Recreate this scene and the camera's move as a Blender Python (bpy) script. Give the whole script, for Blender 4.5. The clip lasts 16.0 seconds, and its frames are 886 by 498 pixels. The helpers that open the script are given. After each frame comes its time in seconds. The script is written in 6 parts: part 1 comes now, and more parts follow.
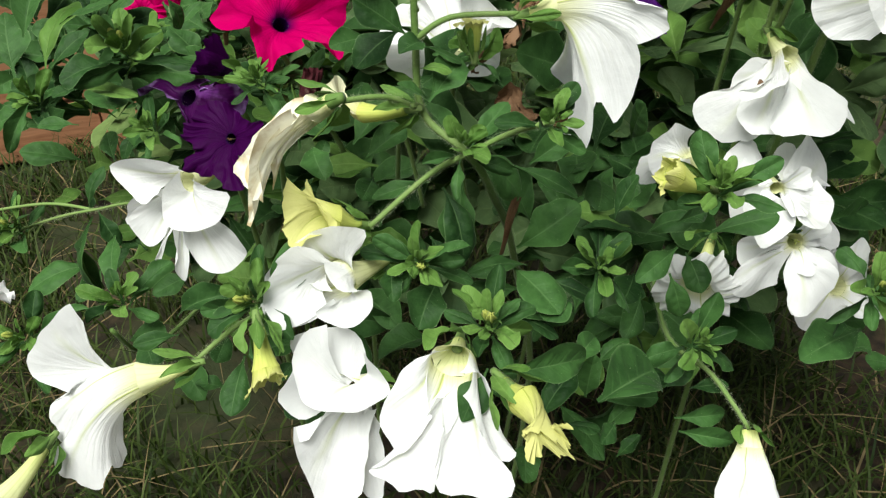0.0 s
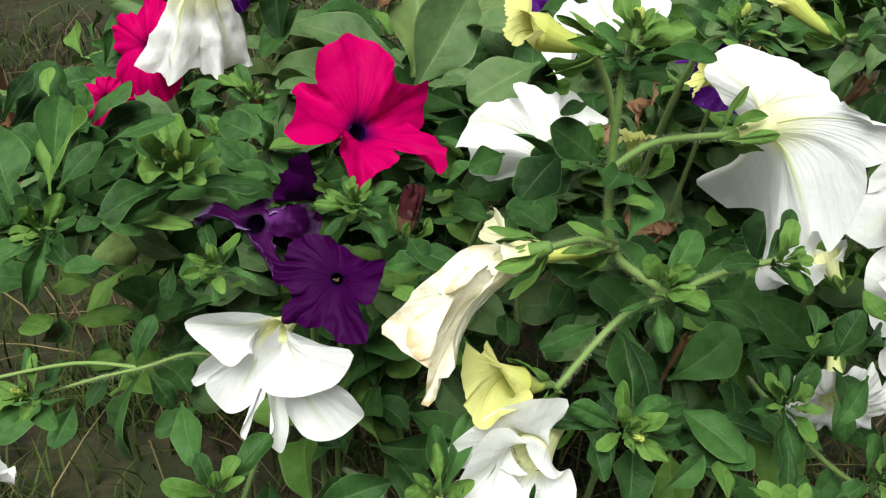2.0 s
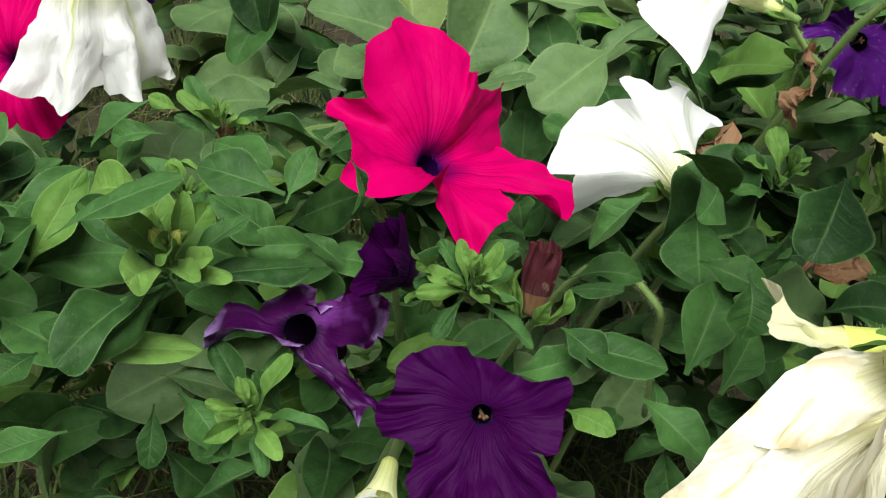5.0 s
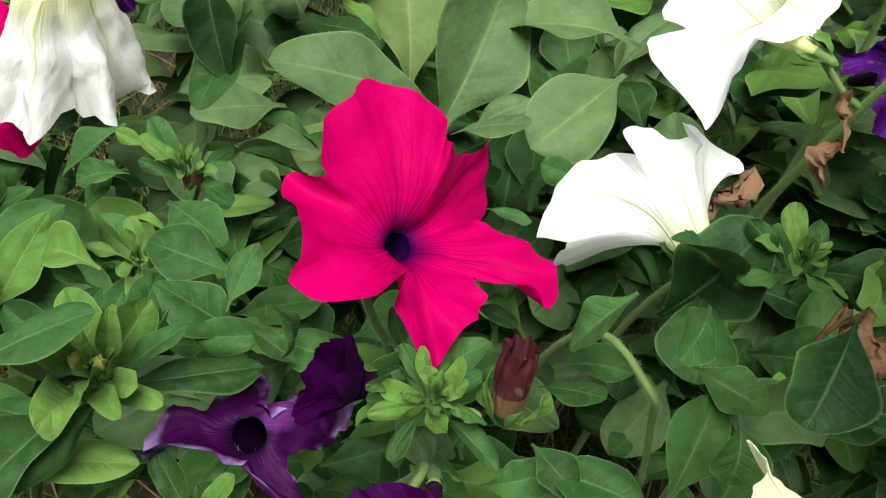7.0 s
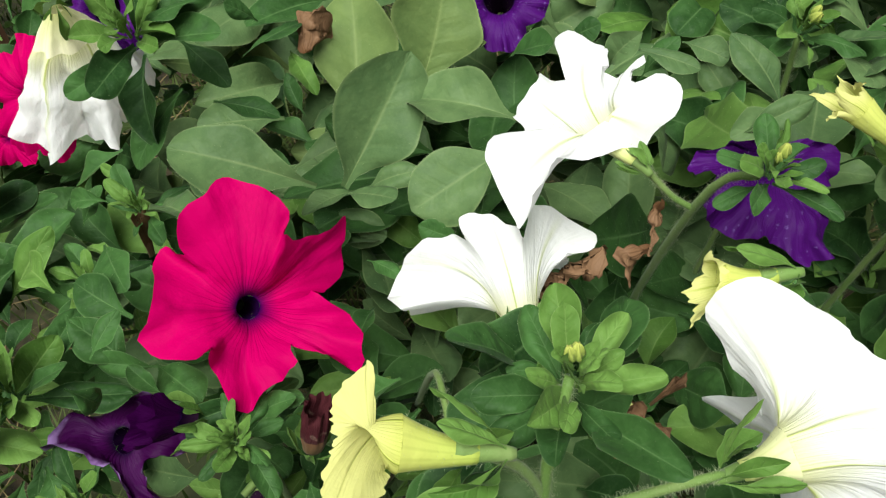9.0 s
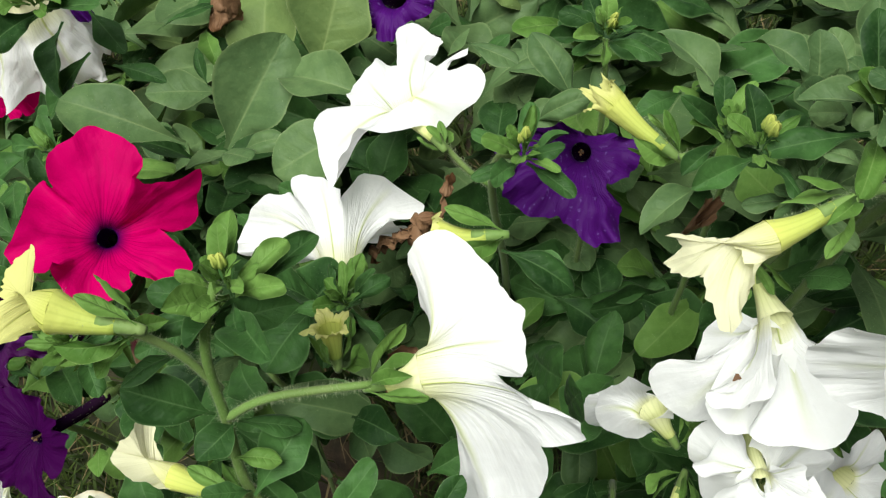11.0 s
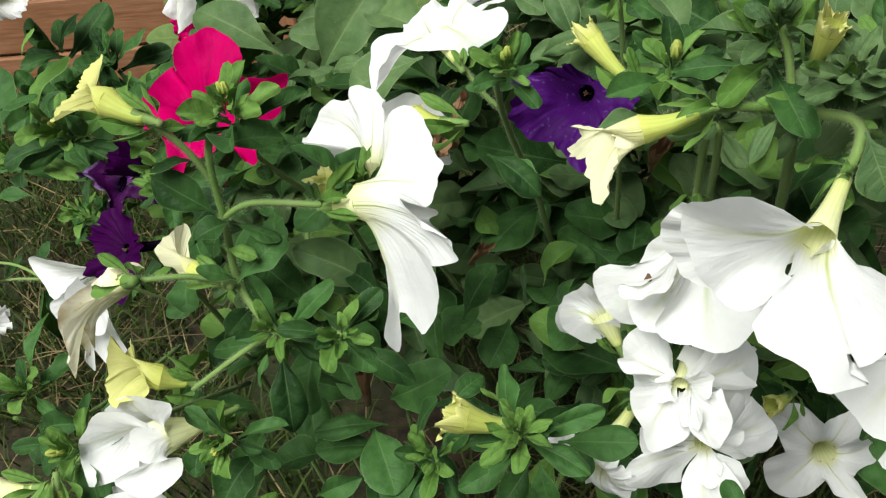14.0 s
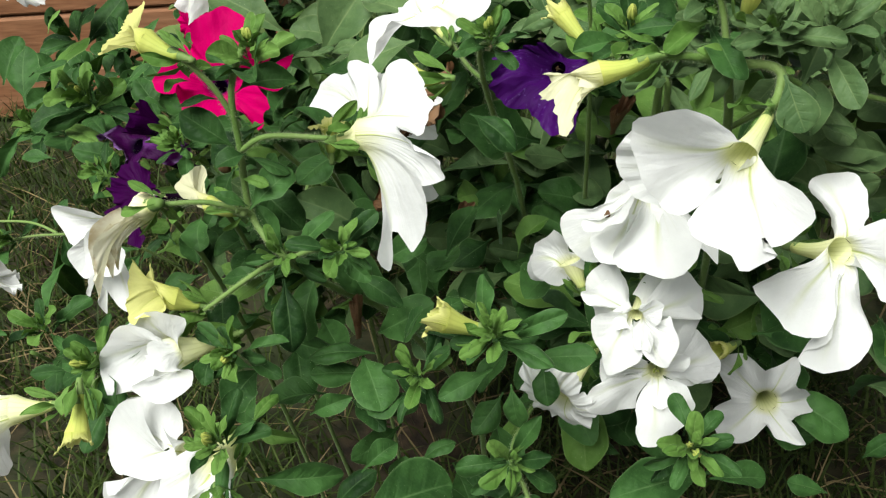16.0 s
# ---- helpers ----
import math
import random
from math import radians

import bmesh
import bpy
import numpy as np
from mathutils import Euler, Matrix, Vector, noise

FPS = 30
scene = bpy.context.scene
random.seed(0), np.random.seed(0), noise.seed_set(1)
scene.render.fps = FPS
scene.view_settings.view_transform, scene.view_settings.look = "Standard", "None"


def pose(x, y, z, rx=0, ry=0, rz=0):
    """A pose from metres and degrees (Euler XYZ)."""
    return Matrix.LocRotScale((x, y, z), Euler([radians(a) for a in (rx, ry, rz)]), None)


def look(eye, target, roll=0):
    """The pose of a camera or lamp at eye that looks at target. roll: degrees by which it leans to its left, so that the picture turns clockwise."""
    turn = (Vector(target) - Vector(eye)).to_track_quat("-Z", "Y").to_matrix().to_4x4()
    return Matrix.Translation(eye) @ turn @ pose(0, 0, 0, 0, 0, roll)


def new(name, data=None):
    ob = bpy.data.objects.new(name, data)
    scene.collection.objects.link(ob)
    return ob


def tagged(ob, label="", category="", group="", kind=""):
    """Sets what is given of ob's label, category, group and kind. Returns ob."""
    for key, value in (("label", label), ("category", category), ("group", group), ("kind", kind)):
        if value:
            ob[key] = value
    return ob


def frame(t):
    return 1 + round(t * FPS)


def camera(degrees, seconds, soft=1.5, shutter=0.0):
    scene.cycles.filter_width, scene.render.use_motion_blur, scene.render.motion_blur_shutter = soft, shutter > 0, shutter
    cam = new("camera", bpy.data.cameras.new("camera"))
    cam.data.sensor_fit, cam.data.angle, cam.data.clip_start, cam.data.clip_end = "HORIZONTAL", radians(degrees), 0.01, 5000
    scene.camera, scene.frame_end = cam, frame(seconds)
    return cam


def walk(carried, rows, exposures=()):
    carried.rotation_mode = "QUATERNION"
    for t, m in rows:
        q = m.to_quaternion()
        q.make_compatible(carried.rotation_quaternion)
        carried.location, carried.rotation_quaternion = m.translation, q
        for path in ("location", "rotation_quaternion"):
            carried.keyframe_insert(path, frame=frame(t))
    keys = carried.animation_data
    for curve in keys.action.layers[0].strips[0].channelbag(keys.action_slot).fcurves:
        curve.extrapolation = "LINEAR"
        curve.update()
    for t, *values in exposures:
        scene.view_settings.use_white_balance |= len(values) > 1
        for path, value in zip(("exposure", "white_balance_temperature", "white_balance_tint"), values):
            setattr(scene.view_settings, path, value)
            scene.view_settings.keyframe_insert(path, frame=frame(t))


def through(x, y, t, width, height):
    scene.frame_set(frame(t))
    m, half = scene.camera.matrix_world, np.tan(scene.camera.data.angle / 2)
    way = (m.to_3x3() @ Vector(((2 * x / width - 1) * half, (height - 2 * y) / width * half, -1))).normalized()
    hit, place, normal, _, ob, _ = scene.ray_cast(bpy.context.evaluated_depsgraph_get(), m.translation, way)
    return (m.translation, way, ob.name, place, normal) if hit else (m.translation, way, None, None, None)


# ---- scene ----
cam = camera(54.2, 16.0, 1.25)
PATH = [
    (0, (0.027, 0.0159, 0.7832), (-0.061, 1.5799, -0.4602), -2.74),
    (0.5, (0.0031, 0.032, 0.788), (-0.0317, 1.5973, -0.4565), -1.82),
    (1, (-0.0304, 0.0536, 0.7932), (0.0286, 1.6221, -0.4464), -0.42),
    (1.5, (-0.068, 0.0776, 0.792), (0.0991, 1.6678, -0.4094), 0.46),
    (2, (-0.0993, 0.1015, 0.7851), (0.1664, 1.688, -0.4033), 1.37),
    (2.5, (-0.1251, 0.13, 0.7741), (0.2678, 1.7006, -0.4001), 1.98),
    (3, (-0.1407, 0.1603, 0.7622), (0.3729, 1.7225, -0.3761), 2.87),
    (3.5, (-0.1614, 0.1889, 0.7525), (0.4435, 1.7037, -0.4048), 3.76),
    (3.7, (-0.1759, 0.2028, 0.746), (0.4603, 1.6974, -0.4207), 4.35),
    (5.8, (-0.1648, 0.2652, 0.7221), (0.535, 1.7154, -0.4642), 4.81),
    (6, (-0.1605, 0.2701, 0.7262), (0.5215, 1.714, -0.478), 4.50),
    (6.5, (-0.1501, 0.2863, 0.7361), (0.5017, 1.6913, -0.5293), 4.48),
    (7, (-0.1345, 0.2903, 0.7486), (0.41, 1.6698, -0.5934), 3.28),
    (7.5, (-0.1134, 0.2893, 0.7679), (0.3094, 1.6695, -0.6165), 1.44),
    (8, (-0.0883, 0.2934, 0.7945), (0.2104, 1.6033, -0.687), -0.03),
    (8.5, (-0.0471, 0.2855, 0.805), (0.1075, 1.6128, -0.6831), -3.89),
    (9, (-0.0198, 0.2708, 0.8272), (0.0399, 1.5682, -0.6937), -5.53),
    (9.5, (0.0173, 0.2429, 0.835), (0.0935, 1.5561, -0.6715), -3.70),
    (10, (0.0455, 0.2385, 0.8384), (0.0562, 1.5295, -0.6891), -5.19),
    (12.5, (0.1295, 0.1841, 0.8417), (-0.226, 1.5316, -0.5929), -7.78),
    (13, (0.1481, 0.1727, 0.842), (-0.2808, 1.5089, -0.5831), -9.02),
    (13.5, (0.1642, 0.1579, 0.8395), (-0.3534, 1.5005, -0.5496), -9.66),
    (14, (0.1832, 0.1486, 0.8413), (-0.4227, 1.4491, -0.5521), -11.14),
    (14.5, (0.1931, 0.1297, 0.8404), (-0.4282, 1.4391, -0.5378), -10.66),
    (15, (0.1976, 0.1108, 0.8397), (-0.4143, 1.4458, -0.5179), -9.87),
    (15.5, (0.1963, 0.0943, 0.8384), (-0.3898, 1.4629, -0.497), -8.68),
    (16, (0.2001, 0.081, 0.8413), (-0.3677, 1.4686, -0.4824), -7.87),
]
walk(cam, [(t, look(eye, target, roll)) for t, eye, target, roll in PATH],
     [(0.0, 0.85), (3.5, 0.91), (6.0, 1.06), (7.5, 1.02), (8.5, 0.93), (10.0, 0.86), (12.3, 0.74), (14.0, 0.80), (16.0, 0.86)])

# ---- light ----
world = bpy.data.worlds.new("sky")
scene.world = world
world.use_nodes = True
wn = world.node_tree.nodes
sky = wn.new("ShaderNodeTexSky")
sky.sky_type, sky.sun_disc, sky.sun_elevation, sky.sun_rotation = "NISHITA", False, radians(58), radians(200)
sky.air_density, sky.dust_density, sky.ozone_density = 1.0, 3.0, 1.0
wn["Background"].inputs["Strength"].default_value = 0.042
haze = wn.new("ShaderNodeHueSaturation")
haze.inputs["Saturation"].default_value = 0.35
world.node_tree.links.new(sky.outputs["Color"], haze.inputs["Color"])
world.node_tree.links.new(haze.outputs["Color"], wn["Background"].inputs["Color"])
sun_data = bpy.data.lights.new("sun", "SUN")
sun_data.energy, sun_data.angle, sun_data.color = 4.6, radians(42), (0.972, 0.985, 0.945)
sun = new("sun", sun_data)
sun.matrix_world = look((-0.40, -0.45, 2.2), (0, 0.35, 0.0))


# ---- materials ----
class Nodes:
    """A small wrapper to write node materials briefly."""

    def __init__(self, name):
        self.mat = bpy.data.materials.new(name)
        self.mat.use_nodes = True
        self.tree = self.mat.node_tree
        self.tree.nodes.clear()
        self.out = self.tree.nodes.new("ShaderNodeOutputMaterial")

    def put(self, socket, value):
        if isinstance(value, bpy.types.NodeSocket):
            self.tree.links.new(value, socket)
        elif isinstance(value, tuple) and len(value) == 3 and socket.type == "RGBA":
            socket.default_value = (*value, 1)
        else:
            socket.default_value = value

    def node(self, kind, inputs=None, **settings):
        n = self.tree.nodes.new(kind)
        for key, value in settings.items():
            setattr(n, key, value)
        for key, value in (inputs or {}).items():
            self.put(n.inputs[key], value)
        return n

    def math(self, op, a, b=0.0, clamp=False):
        return self.node("ShaderNodeMath", {0: a, 1: b}, operation=op, use_clamp=clamp).outputs[0]

    def mix(self, fac, a, b, blend="MIX"):
        n = self.node("ShaderNodeMix", data_type="RGBA", blend_type=blend)
        self.put(n.inputs[0], fac)
        self.put(n.inputs[6], a)
        self.put(n.inputs[7], b)
        return n.outputs[2]

    def ramp(self, fac, *stops):
        n = self.node("ShaderNodeValToRGB", {0: fac})
        for i, (at, grey) in enumerate(stops):
            e = n.color_ramp.elements[i] if i < 2 else n.color_ramp.elements.new(at)
            e.position, e.color = at, ((*grey, 1) if isinstance(grey, tuple) else (grey, grey, grey, 1))
        return n.outputs[0]

    def noise(self, scale, detail=3.0, vector=None):
        n = self.node("ShaderNodeTexNoise", {"Scale": scale, "Detail": detail})
        self.put(n.inputs["Vector"], vector if vector else self.node("ShaderNodeTexCoord").outputs["Object"])
        return n.outputs["Fac"]

    def uv(self):
        s = self.node("ShaderNodeSeparateXYZ", {0: self.node("ShaderNodeUVMap", uv_map="uv").outputs[0]})
        return s.outputs[0], s.outputs[1]

    def bump(self, height, strength=0.3, distance=0.001):
        return self.node("ShaderNodeBump", {"Height": height, "Strength": strength, "Distance": distance}).outputs[0]

    def thin(self, colour, through_colour, amount, rough, normal=None, spec=0.3, sheen=0.0):
        """A thin leaf or petal: part of the light goes through."""
        b = self.node("ShaderNodeBsdfPrincipled", {"Base Color": colour, "Roughness": rough, "Specular IOR Level": spec, "Sheen Weight": sheen, "Sheen Roughness": 0.4})
        t = self.node("ShaderNodeBsdfTranslucent", {"Color": through_colour})
        if normal:
            self.put(b.inputs["Normal"], normal)
            self.put(t.inputs["Normal"], normal)
        m = self.node("ShaderNodeMixShader", {0: amount, 1: b.outputs[0], 2: t.outputs[0]})
        self.put(self.out.inputs[0], m.outputs[0])
        return self.mat

    def solid(self, colour, rough, normal=None, spec=0.4):
        b = self.node("ShaderNodeBsdfPrincipled", {"Base Color": colour, "Roughness": rough, "Specular IOR Level": spec})
        if normal:
            self.put(b.inputs["Normal"], normal)
        self.put(self.out.inputs[0], b.outputs[0])
        return self.mat


def leaf_material(name, dark, light, rib, rough=0.55, through=0.10):
    n = Nodes(name)
    u, v = n.uv()
    side = n.math("ABSOLUTE", u)
    rnd = n.node("ShaderNodeObjectInfo").outputs["Random"]
    place = n.node("ShaderNodeNewGeometry").outputs["Position"]
    base = n.mix(n.math("POWER", rnd, 1.4), dark, light)
    base = n.mix(n.ramp(n.noise(45.0, 3.0, place), (0.38, 0.0), (0.66, 0.65)), base, light)
    base = n.mix(n.ramp(n.noise(170.0, 4.0, place), (0.40, 0.0), (0.70, 0.42)), base, dark)
    base = n.mix(n.ramp(n.noise(900.0, 2.0, place), (0.50, 0.0), (0.80, 0.12)), base, rib)
    mid = n.math("MULTIPLY", n.ramp(side, (0.0, 1.0), (0.065, 0.0)), n.ramp(v, (0.0, 0.75), (0.95, 0.25)))
    # side veins run out and forward from the midrib, uneven in their spacing
    bent = n.math("ADD", n.math("SUBTRACT", v, n.math("MULTIPLY", n.math("POWER", side, 0.8), 0.17)), n.math("MULTIPLY", n.noise(30.0, 2.0, place), 0.05))
    wave = n.math("SINE", n.math("MULTIPLY", bent, 42.0))
    vein = n.math("MULTIPLY", n.ramp(wave, (0.55, 0.0), (1.0, 1.0)), n.ramp(side, (0.15, 0.8), (0.85, 0.0)))
    edge = n.ramp(side, (0.93, 0.0), (1.0, 0.55))
    lines = n.math("MAXIMUM", n.math("MAXIMUM", mid, n.math("MULTIPLY", vein, 0.07)), edge)
    colour = n.mix(lines, base, rib)
    down = n.math("ADD", n.math("MULTIPLY", n.math("MAXIMUM", mid, n.math("MULTIPLY", vein, 0.5)), -0.45), n.math("MULTIPLY", n.noise(300.0, 3.0, place), 0.7))
    return n.thin(colour, n.mix(0.5, colour, (0.09, 0.20, 0.015)), through, rough, n.bump(down, 0.45, 0.0014), 0.08, 0.02)


def petal_material(name, colour, rib, heart, reach, rough=0.5, through=0.35, ribs=0.5, streak=0.0, spots=None, speck=38.0, hem=None, gloss=0.07, wrinkle=0.9):
    n = Nodes(name)
    u, v = n.uv()
    side = n.math("ABSOLUTE", u)
    tone = n.mix(n.ramp(n.noise(60.0, 4.0, n.node("ShaderNodeNewGeometry").outputs["Position"]), (0.3, 0.0), (0.75, 1.0)), colour, tuple(min(1.0, c * 0.86) for c in colour))
    fade = n.ramp(v, (0.2, 1.0), (1.0, 0.0))
    mid = n.math("MULTIPLY", n.ramp(side, (0.0, 1.0), (0.10, 0.0)), fade)
    fine = n.math("MULTIPLY", n.ramp(n.math("SINE", n.math("MULTIPLY", u, 34.0)), (0.6, 0.0), (1.0, 1.0)), n.ramp(v, (0.0, 1.0), (0.8, 0.0)))
    lines = n.math("MAXIMUM", n.math("MULTIPLY", mid, ribs), n.math("MULTIPLY", fine, streak))
    c = n.mix(n.ramp(v, (0.0, 1.0), (reach, 0.0)), tone, heart)
    c = n.mix(lines, c, rib)
    if spots:
        c = n.mix(n.ramp(n.noise(speck, 4.0), (0.63, 0.0), (0.72, 0.7)), c, spots)
    if hem:
        c = n.mix(n.math("MULTIPLY", n.ramp(v, (0.86, 0.0), (1.0, 0.9)), n.ramp(n.noise(150.0, 4.0), (0.42, 0.0), (0.6, 1.0))), c, hem)
    radial = n.node("ShaderNodeCombineXYZ", {0: n.math("MULTIPLY", u, 9.0), 1: n.math("MULTIPLY", v, 2.2), 2: n.math("MULTIPLY", n.node("ShaderNodeObjectInfo").outputs["Random"], 20.0)}).outputs[0]
    crinkle = n.math("ADD", n.math("MULTIPLY", n.noise(130.0, 6.0), 0.9), n.math("MULTIPLY", lines, -0.5))
    crinkle = n.math("ADD", crinkle, n.math("MULTIPLY", n.noise(1.0, 3.0, radial), wrinkle))
    return n.thin(c, c, through, rough, n.bump(crinkle, 0.5, 0.0016), gloss, 0.0)


LEAF = leaf_material("petunia_leaf", (0.006, 0.022, 0.005), (0.036, 0.093, 0.022), (0.085, 0.155, 0.055), through=0.07)
LEAF_YOUNG = leaf_material("young_leaf", (0.042, 0.100, 0.016), (0.106, 0.198, 0.042), (0.17, 0.26, 0.080), through=0.16)
LEAF_BLUE = leaf_material("broad_leaf", (0.032, 0.068, 0.024), (0.080, 0.132, 0.048), (0.140, 0.192, 0.078), 0.5)
LEAF_PALE = leaf_material("yellowing_leaf", (0.060, 0.100, 0.030), (0.11, 0.160, 0.048), (0.17, 0.22, 0.080))
WHITE = petal_material("white_petal", (0.88, 0.89, 0.87), (0.47, 0.54, 0.15), (0.74, 0.75, 0.44), 0.36, ribs=1.0, streak=0.16, through=0.50)
CREAM = petal_material("fading_petal", (0.84, 0.82, 0.66), (0.60, 0.57, 0.28), (0.76, 0.73, 0.44), 0.5, ribs=0.8, streak=0.4, spots=(0.66, 0.58, 0.36), speck=75.0, hem=(0.50, 0.39, 0.20))
LEMON = petal_material("lemon_petal", (0.56, 0.56, 0.20), (0.33, 0.39, 0.06), (0.50, 0.53, 0.13), 0.5, ribs=0.9, streak=0.25, wrinkle=0.35)
MAGENTA = petal_material("magenta_petal", (0.46, 0.0, 0.091), (0.10, 0.0, 0.03), (0.020, 0.0012, 0.060), 0.40, ribs=0.6, streak=0.7, gloss=0.02, wrinkle=0.4)
PURPLE = petal_material("purple_petal", (0.0260, 0.0008, 0.0330), (0.0085, 0.0008, 0.0170), (0.0102, 0.0034, 0.0255), 0.12, ribs=0.6, streak=0.4, through=0.2, gloss=0.03)
VIOLET = petal_material("violet_petal", (0.0467, 0.0034, 0.0978), (0.0170, 0.0017, 0.0680), (0.0102, 0.0034, 0.0255), 0.12, ribs=0.6, streak=0.4, through=0.2, spots=(0.13, 0.07, 0.24), speck=420.0)
CURLED = petal_material("curled_purple_petal", (0.030, 0.0012, 0.036), (0.012, 0.001, 0.02), (0.006, 0.002, 0.012), 0.3, ribs=0.6, streak=0.5, through=0.12, spots=(0.10, 0.02, 0.14), speck=60.0, hem=(0.26, 0.16, 0.36))
IVORY = petal_material("ivory_petal", (0.76, 0.75, 0.50), (0.45, 0.48, 0.14), (0.66, 0.66, 0.30), 0.5, ribs=0.8, streak=0.2, through=0.45, wrinkle=0.45)
MAROON = petal_material("shrivelled_maroon", (0.050, 0.012, 0.015), (0.02, 0.005, 0.008), (0.05, 0.02, 0.02), 0.3, through=0.1, streak=0.6, spots=(0.13, 0.085, 0.065), speck=330.0)
BROWN = petal_material("dry_brown", (0.15, 0.085, 0.045), (0.0400, 0.0180, 0.0080), (0.095, 0.045, 0.019), 0.3, through=0.1, streak=0.5, spots=(0.035, 0.016, 0.008), speck=260.0)


def tube_material(name, low, high, sheen=0.05):
    n = Nodes(name)
    u, v = n.uv()
    stripe = n.ramp(n.math("SINE", n.math("MULTIPLY", u, 94.25)), (0.2, 0.0), (1.0, 0.30))
    c = n.mix(v, low, high)
    c = n.mix(n.math("MULTIPLY", stripe, n.ramp(v, (0.0, 0.9), (1.0, 0.5))), c, tuple(x * 0.62 for x in low))
    return n.thin(c, c, 0.25, 0.55, n.bump(n.noise(300.0), 0.3, 0.001), 0.15 if sheen else 0.0, sheen)


TUBE_WHITE = tube_material("white_tube", (0.46, 0.52, 0.14), (0.74, 0.75, 0.44))
TUBE_LEMON = tube_material("lemon_tube", (0.28, 0.36, 0.06), (0.50, 0.53, 0.13))
TUBE_BUD = tube_material("bud_skin", (0.20, 0.30, 0.05), (0.42, 0.46, 0.10))
TUBE_RED = tube_material("red_tube", (0.02, 0.004, 0.03), (0.012, 0.001, 0.030), 0.0)
TUBE_PURPLE = tube_material("purple_tube", (0.03, 0.012, 0.03), (0.006, 0.001, 0.012), 0.0)
TUBE_CREAM = tube_material("cream_tube", (0.46, 0.48, 0.18), (0.76, 0.74, 0.50))
TUBE_BROWN = tube_material("brown_tube", (0.10, 0.07, 0.03), (0.12, 0.06, 0.03))


def stem_material():
    n = Nodes("hairy_stem")
    rnd = n.node("ShaderNodeObjectInfo").outputs["Random"]
    c = n.mix(rnd, (0.085, 0.160, 0.034), (0.140, 0.225, 0.060))
    c = n.mix(n.ramp(n.noise(70.0), (0.4, 0.0), (0.7, 0.5)), c, (0.17, 0.22, 0.08))
    return n.thin(c, c, 0.12, 0.6, n.bump(n.noise(400.0), 0.4, 0.001), 0.15, 0.08)


STEM = stem_material()


def hair_material():
    n = Nodes("stem_hair")
    return n.thin((0.36, 0.42, 0.24), (0.4, 0.46, 0.26), 0.5, 0.5)


HAIR = hair_material()


def wood_material():
    n = Nodes("stained_wood")
    co = n.node("ShaderNodeTexCoord").outputs["Object"]
    rnd = n.node("ShaderNodeObjectInfo").outputs["Random"]
    stretched = n.node("ShaderNodeMapping", {"Vector": co, "Scale": (1.2, 12.0, 12.0)}).outputs[0]
    shifted = n.node("ShaderNodeVectorMath", {0: stretched, 1: n.node("ShaderNodeCombineXYZ", {0: n.math("MULTIPLY", rnd, 9.0)}).outputs[0]}, operation="ADD").outputs[0]
    grain = n.noise(14.0, 6.0, shifted)
    broad = n.noise(2.4, 3.0, shifted)
    c = n.mix(n.ramp(grain, (0.3, 0.0), (0.7, 1.0)), (0.165, 0.070, 0.031), (0.285, 0.133, 0.064))
    c = n.mix(n.ramp(broad, (0.45, 0.0), (0.8, 0.7)), c, (0.285, 0.150, 0.081))
    c = n.mix(n.math("MULTIPLY", n.ramp(n.noise(7.0, 4.0), (0.6, 0.0), (0.75, 1.0)), 0.5), c, (0.10, 0.05, 0.03))
    return n.solid(c, 0.7, n.bump(grain, 0.4, 0.002), 0.25)


def ground_material():
    n = Nodes("lawn_soil")
    a, b = n.noise(5.0, 6.0), n.noise(60.0, 4.0)
    c = n.mix(n.ramp(b, (0.35, 0.0), (0.7, 1.0)), (0.008, 0.006, 0.0035), (0.034, 0.023, 0.012))
    c = n.mix(n.ramp(a, (0.4, 0.0), (0.62, 0.85)), c, (0.018, 0.026, 0.008))
    return n.solid(c, 0.9, n.bump(b, 0.6, 0.006), 0.2)


def grass_material(name, a, b):
    n = Nodes(name)
    rnd = n.node("ShaderNodeNewGeometry").outputs["Random Per Island"]
    c = n.mix(rnd, a, b)
    return n.thin(c, n.mix(0.5, c, (0.06, 0.10, 0.015)), 0.2, 0.6, None, 0.1)


WOOD, SOIL = wood_material(), ground_material()
GRASS = grass_material("grass_blade", (0.010, 0.022, 0.004), (0.045, 0.066, 0.014))
STRAW = grass_material("dry_grass", (0.0850, 0.0638, 0.0298), (0.1870, 0.1445, 0.0680))


# ---- mesh builders ----
def mesh_of(name, verts, faces, material, uvs=None, second=None, first_faces=0):
    me = bpy.data.meshes.new(name)
    me.from_pydata([tuple(v) for v in verts], [], faces)
    if uvs is not None:
        layer = me.uv_layers.new(name="uv")
        index = np.empty(len(me.loops), dtype=np.int32)
        me.loops.foreach_get("vertex_index", index)
        layer.data.foreach_set("uv", np.asarray(uvs, dtype=np.float32)[index].ravel())
    me.materials.append(material)
    if second:
        me.materials.append(second)
        me.polygons.foreach_set("material_index", (np.arange(len(me.polygons)) >= first_faces).astype(np.int32))
    me.polygons.foreach_set("use_smooth", np.ones(len(me.polygons), dtype=bool))
    me.update()
    return me


def grid_faces(nu, nv, closed=False):
    """Faces of a grid with nu rows of nv points each; closed joins the last row to the first."""
    rows = nu if closed else nu - 1
    return [(i * nv + j, i * nv + j + 1, (i + 1) % nu * nv + j + 1, (i + 1) % nu * nv + j) for i in range(rows) for j in range(nv - 1)]


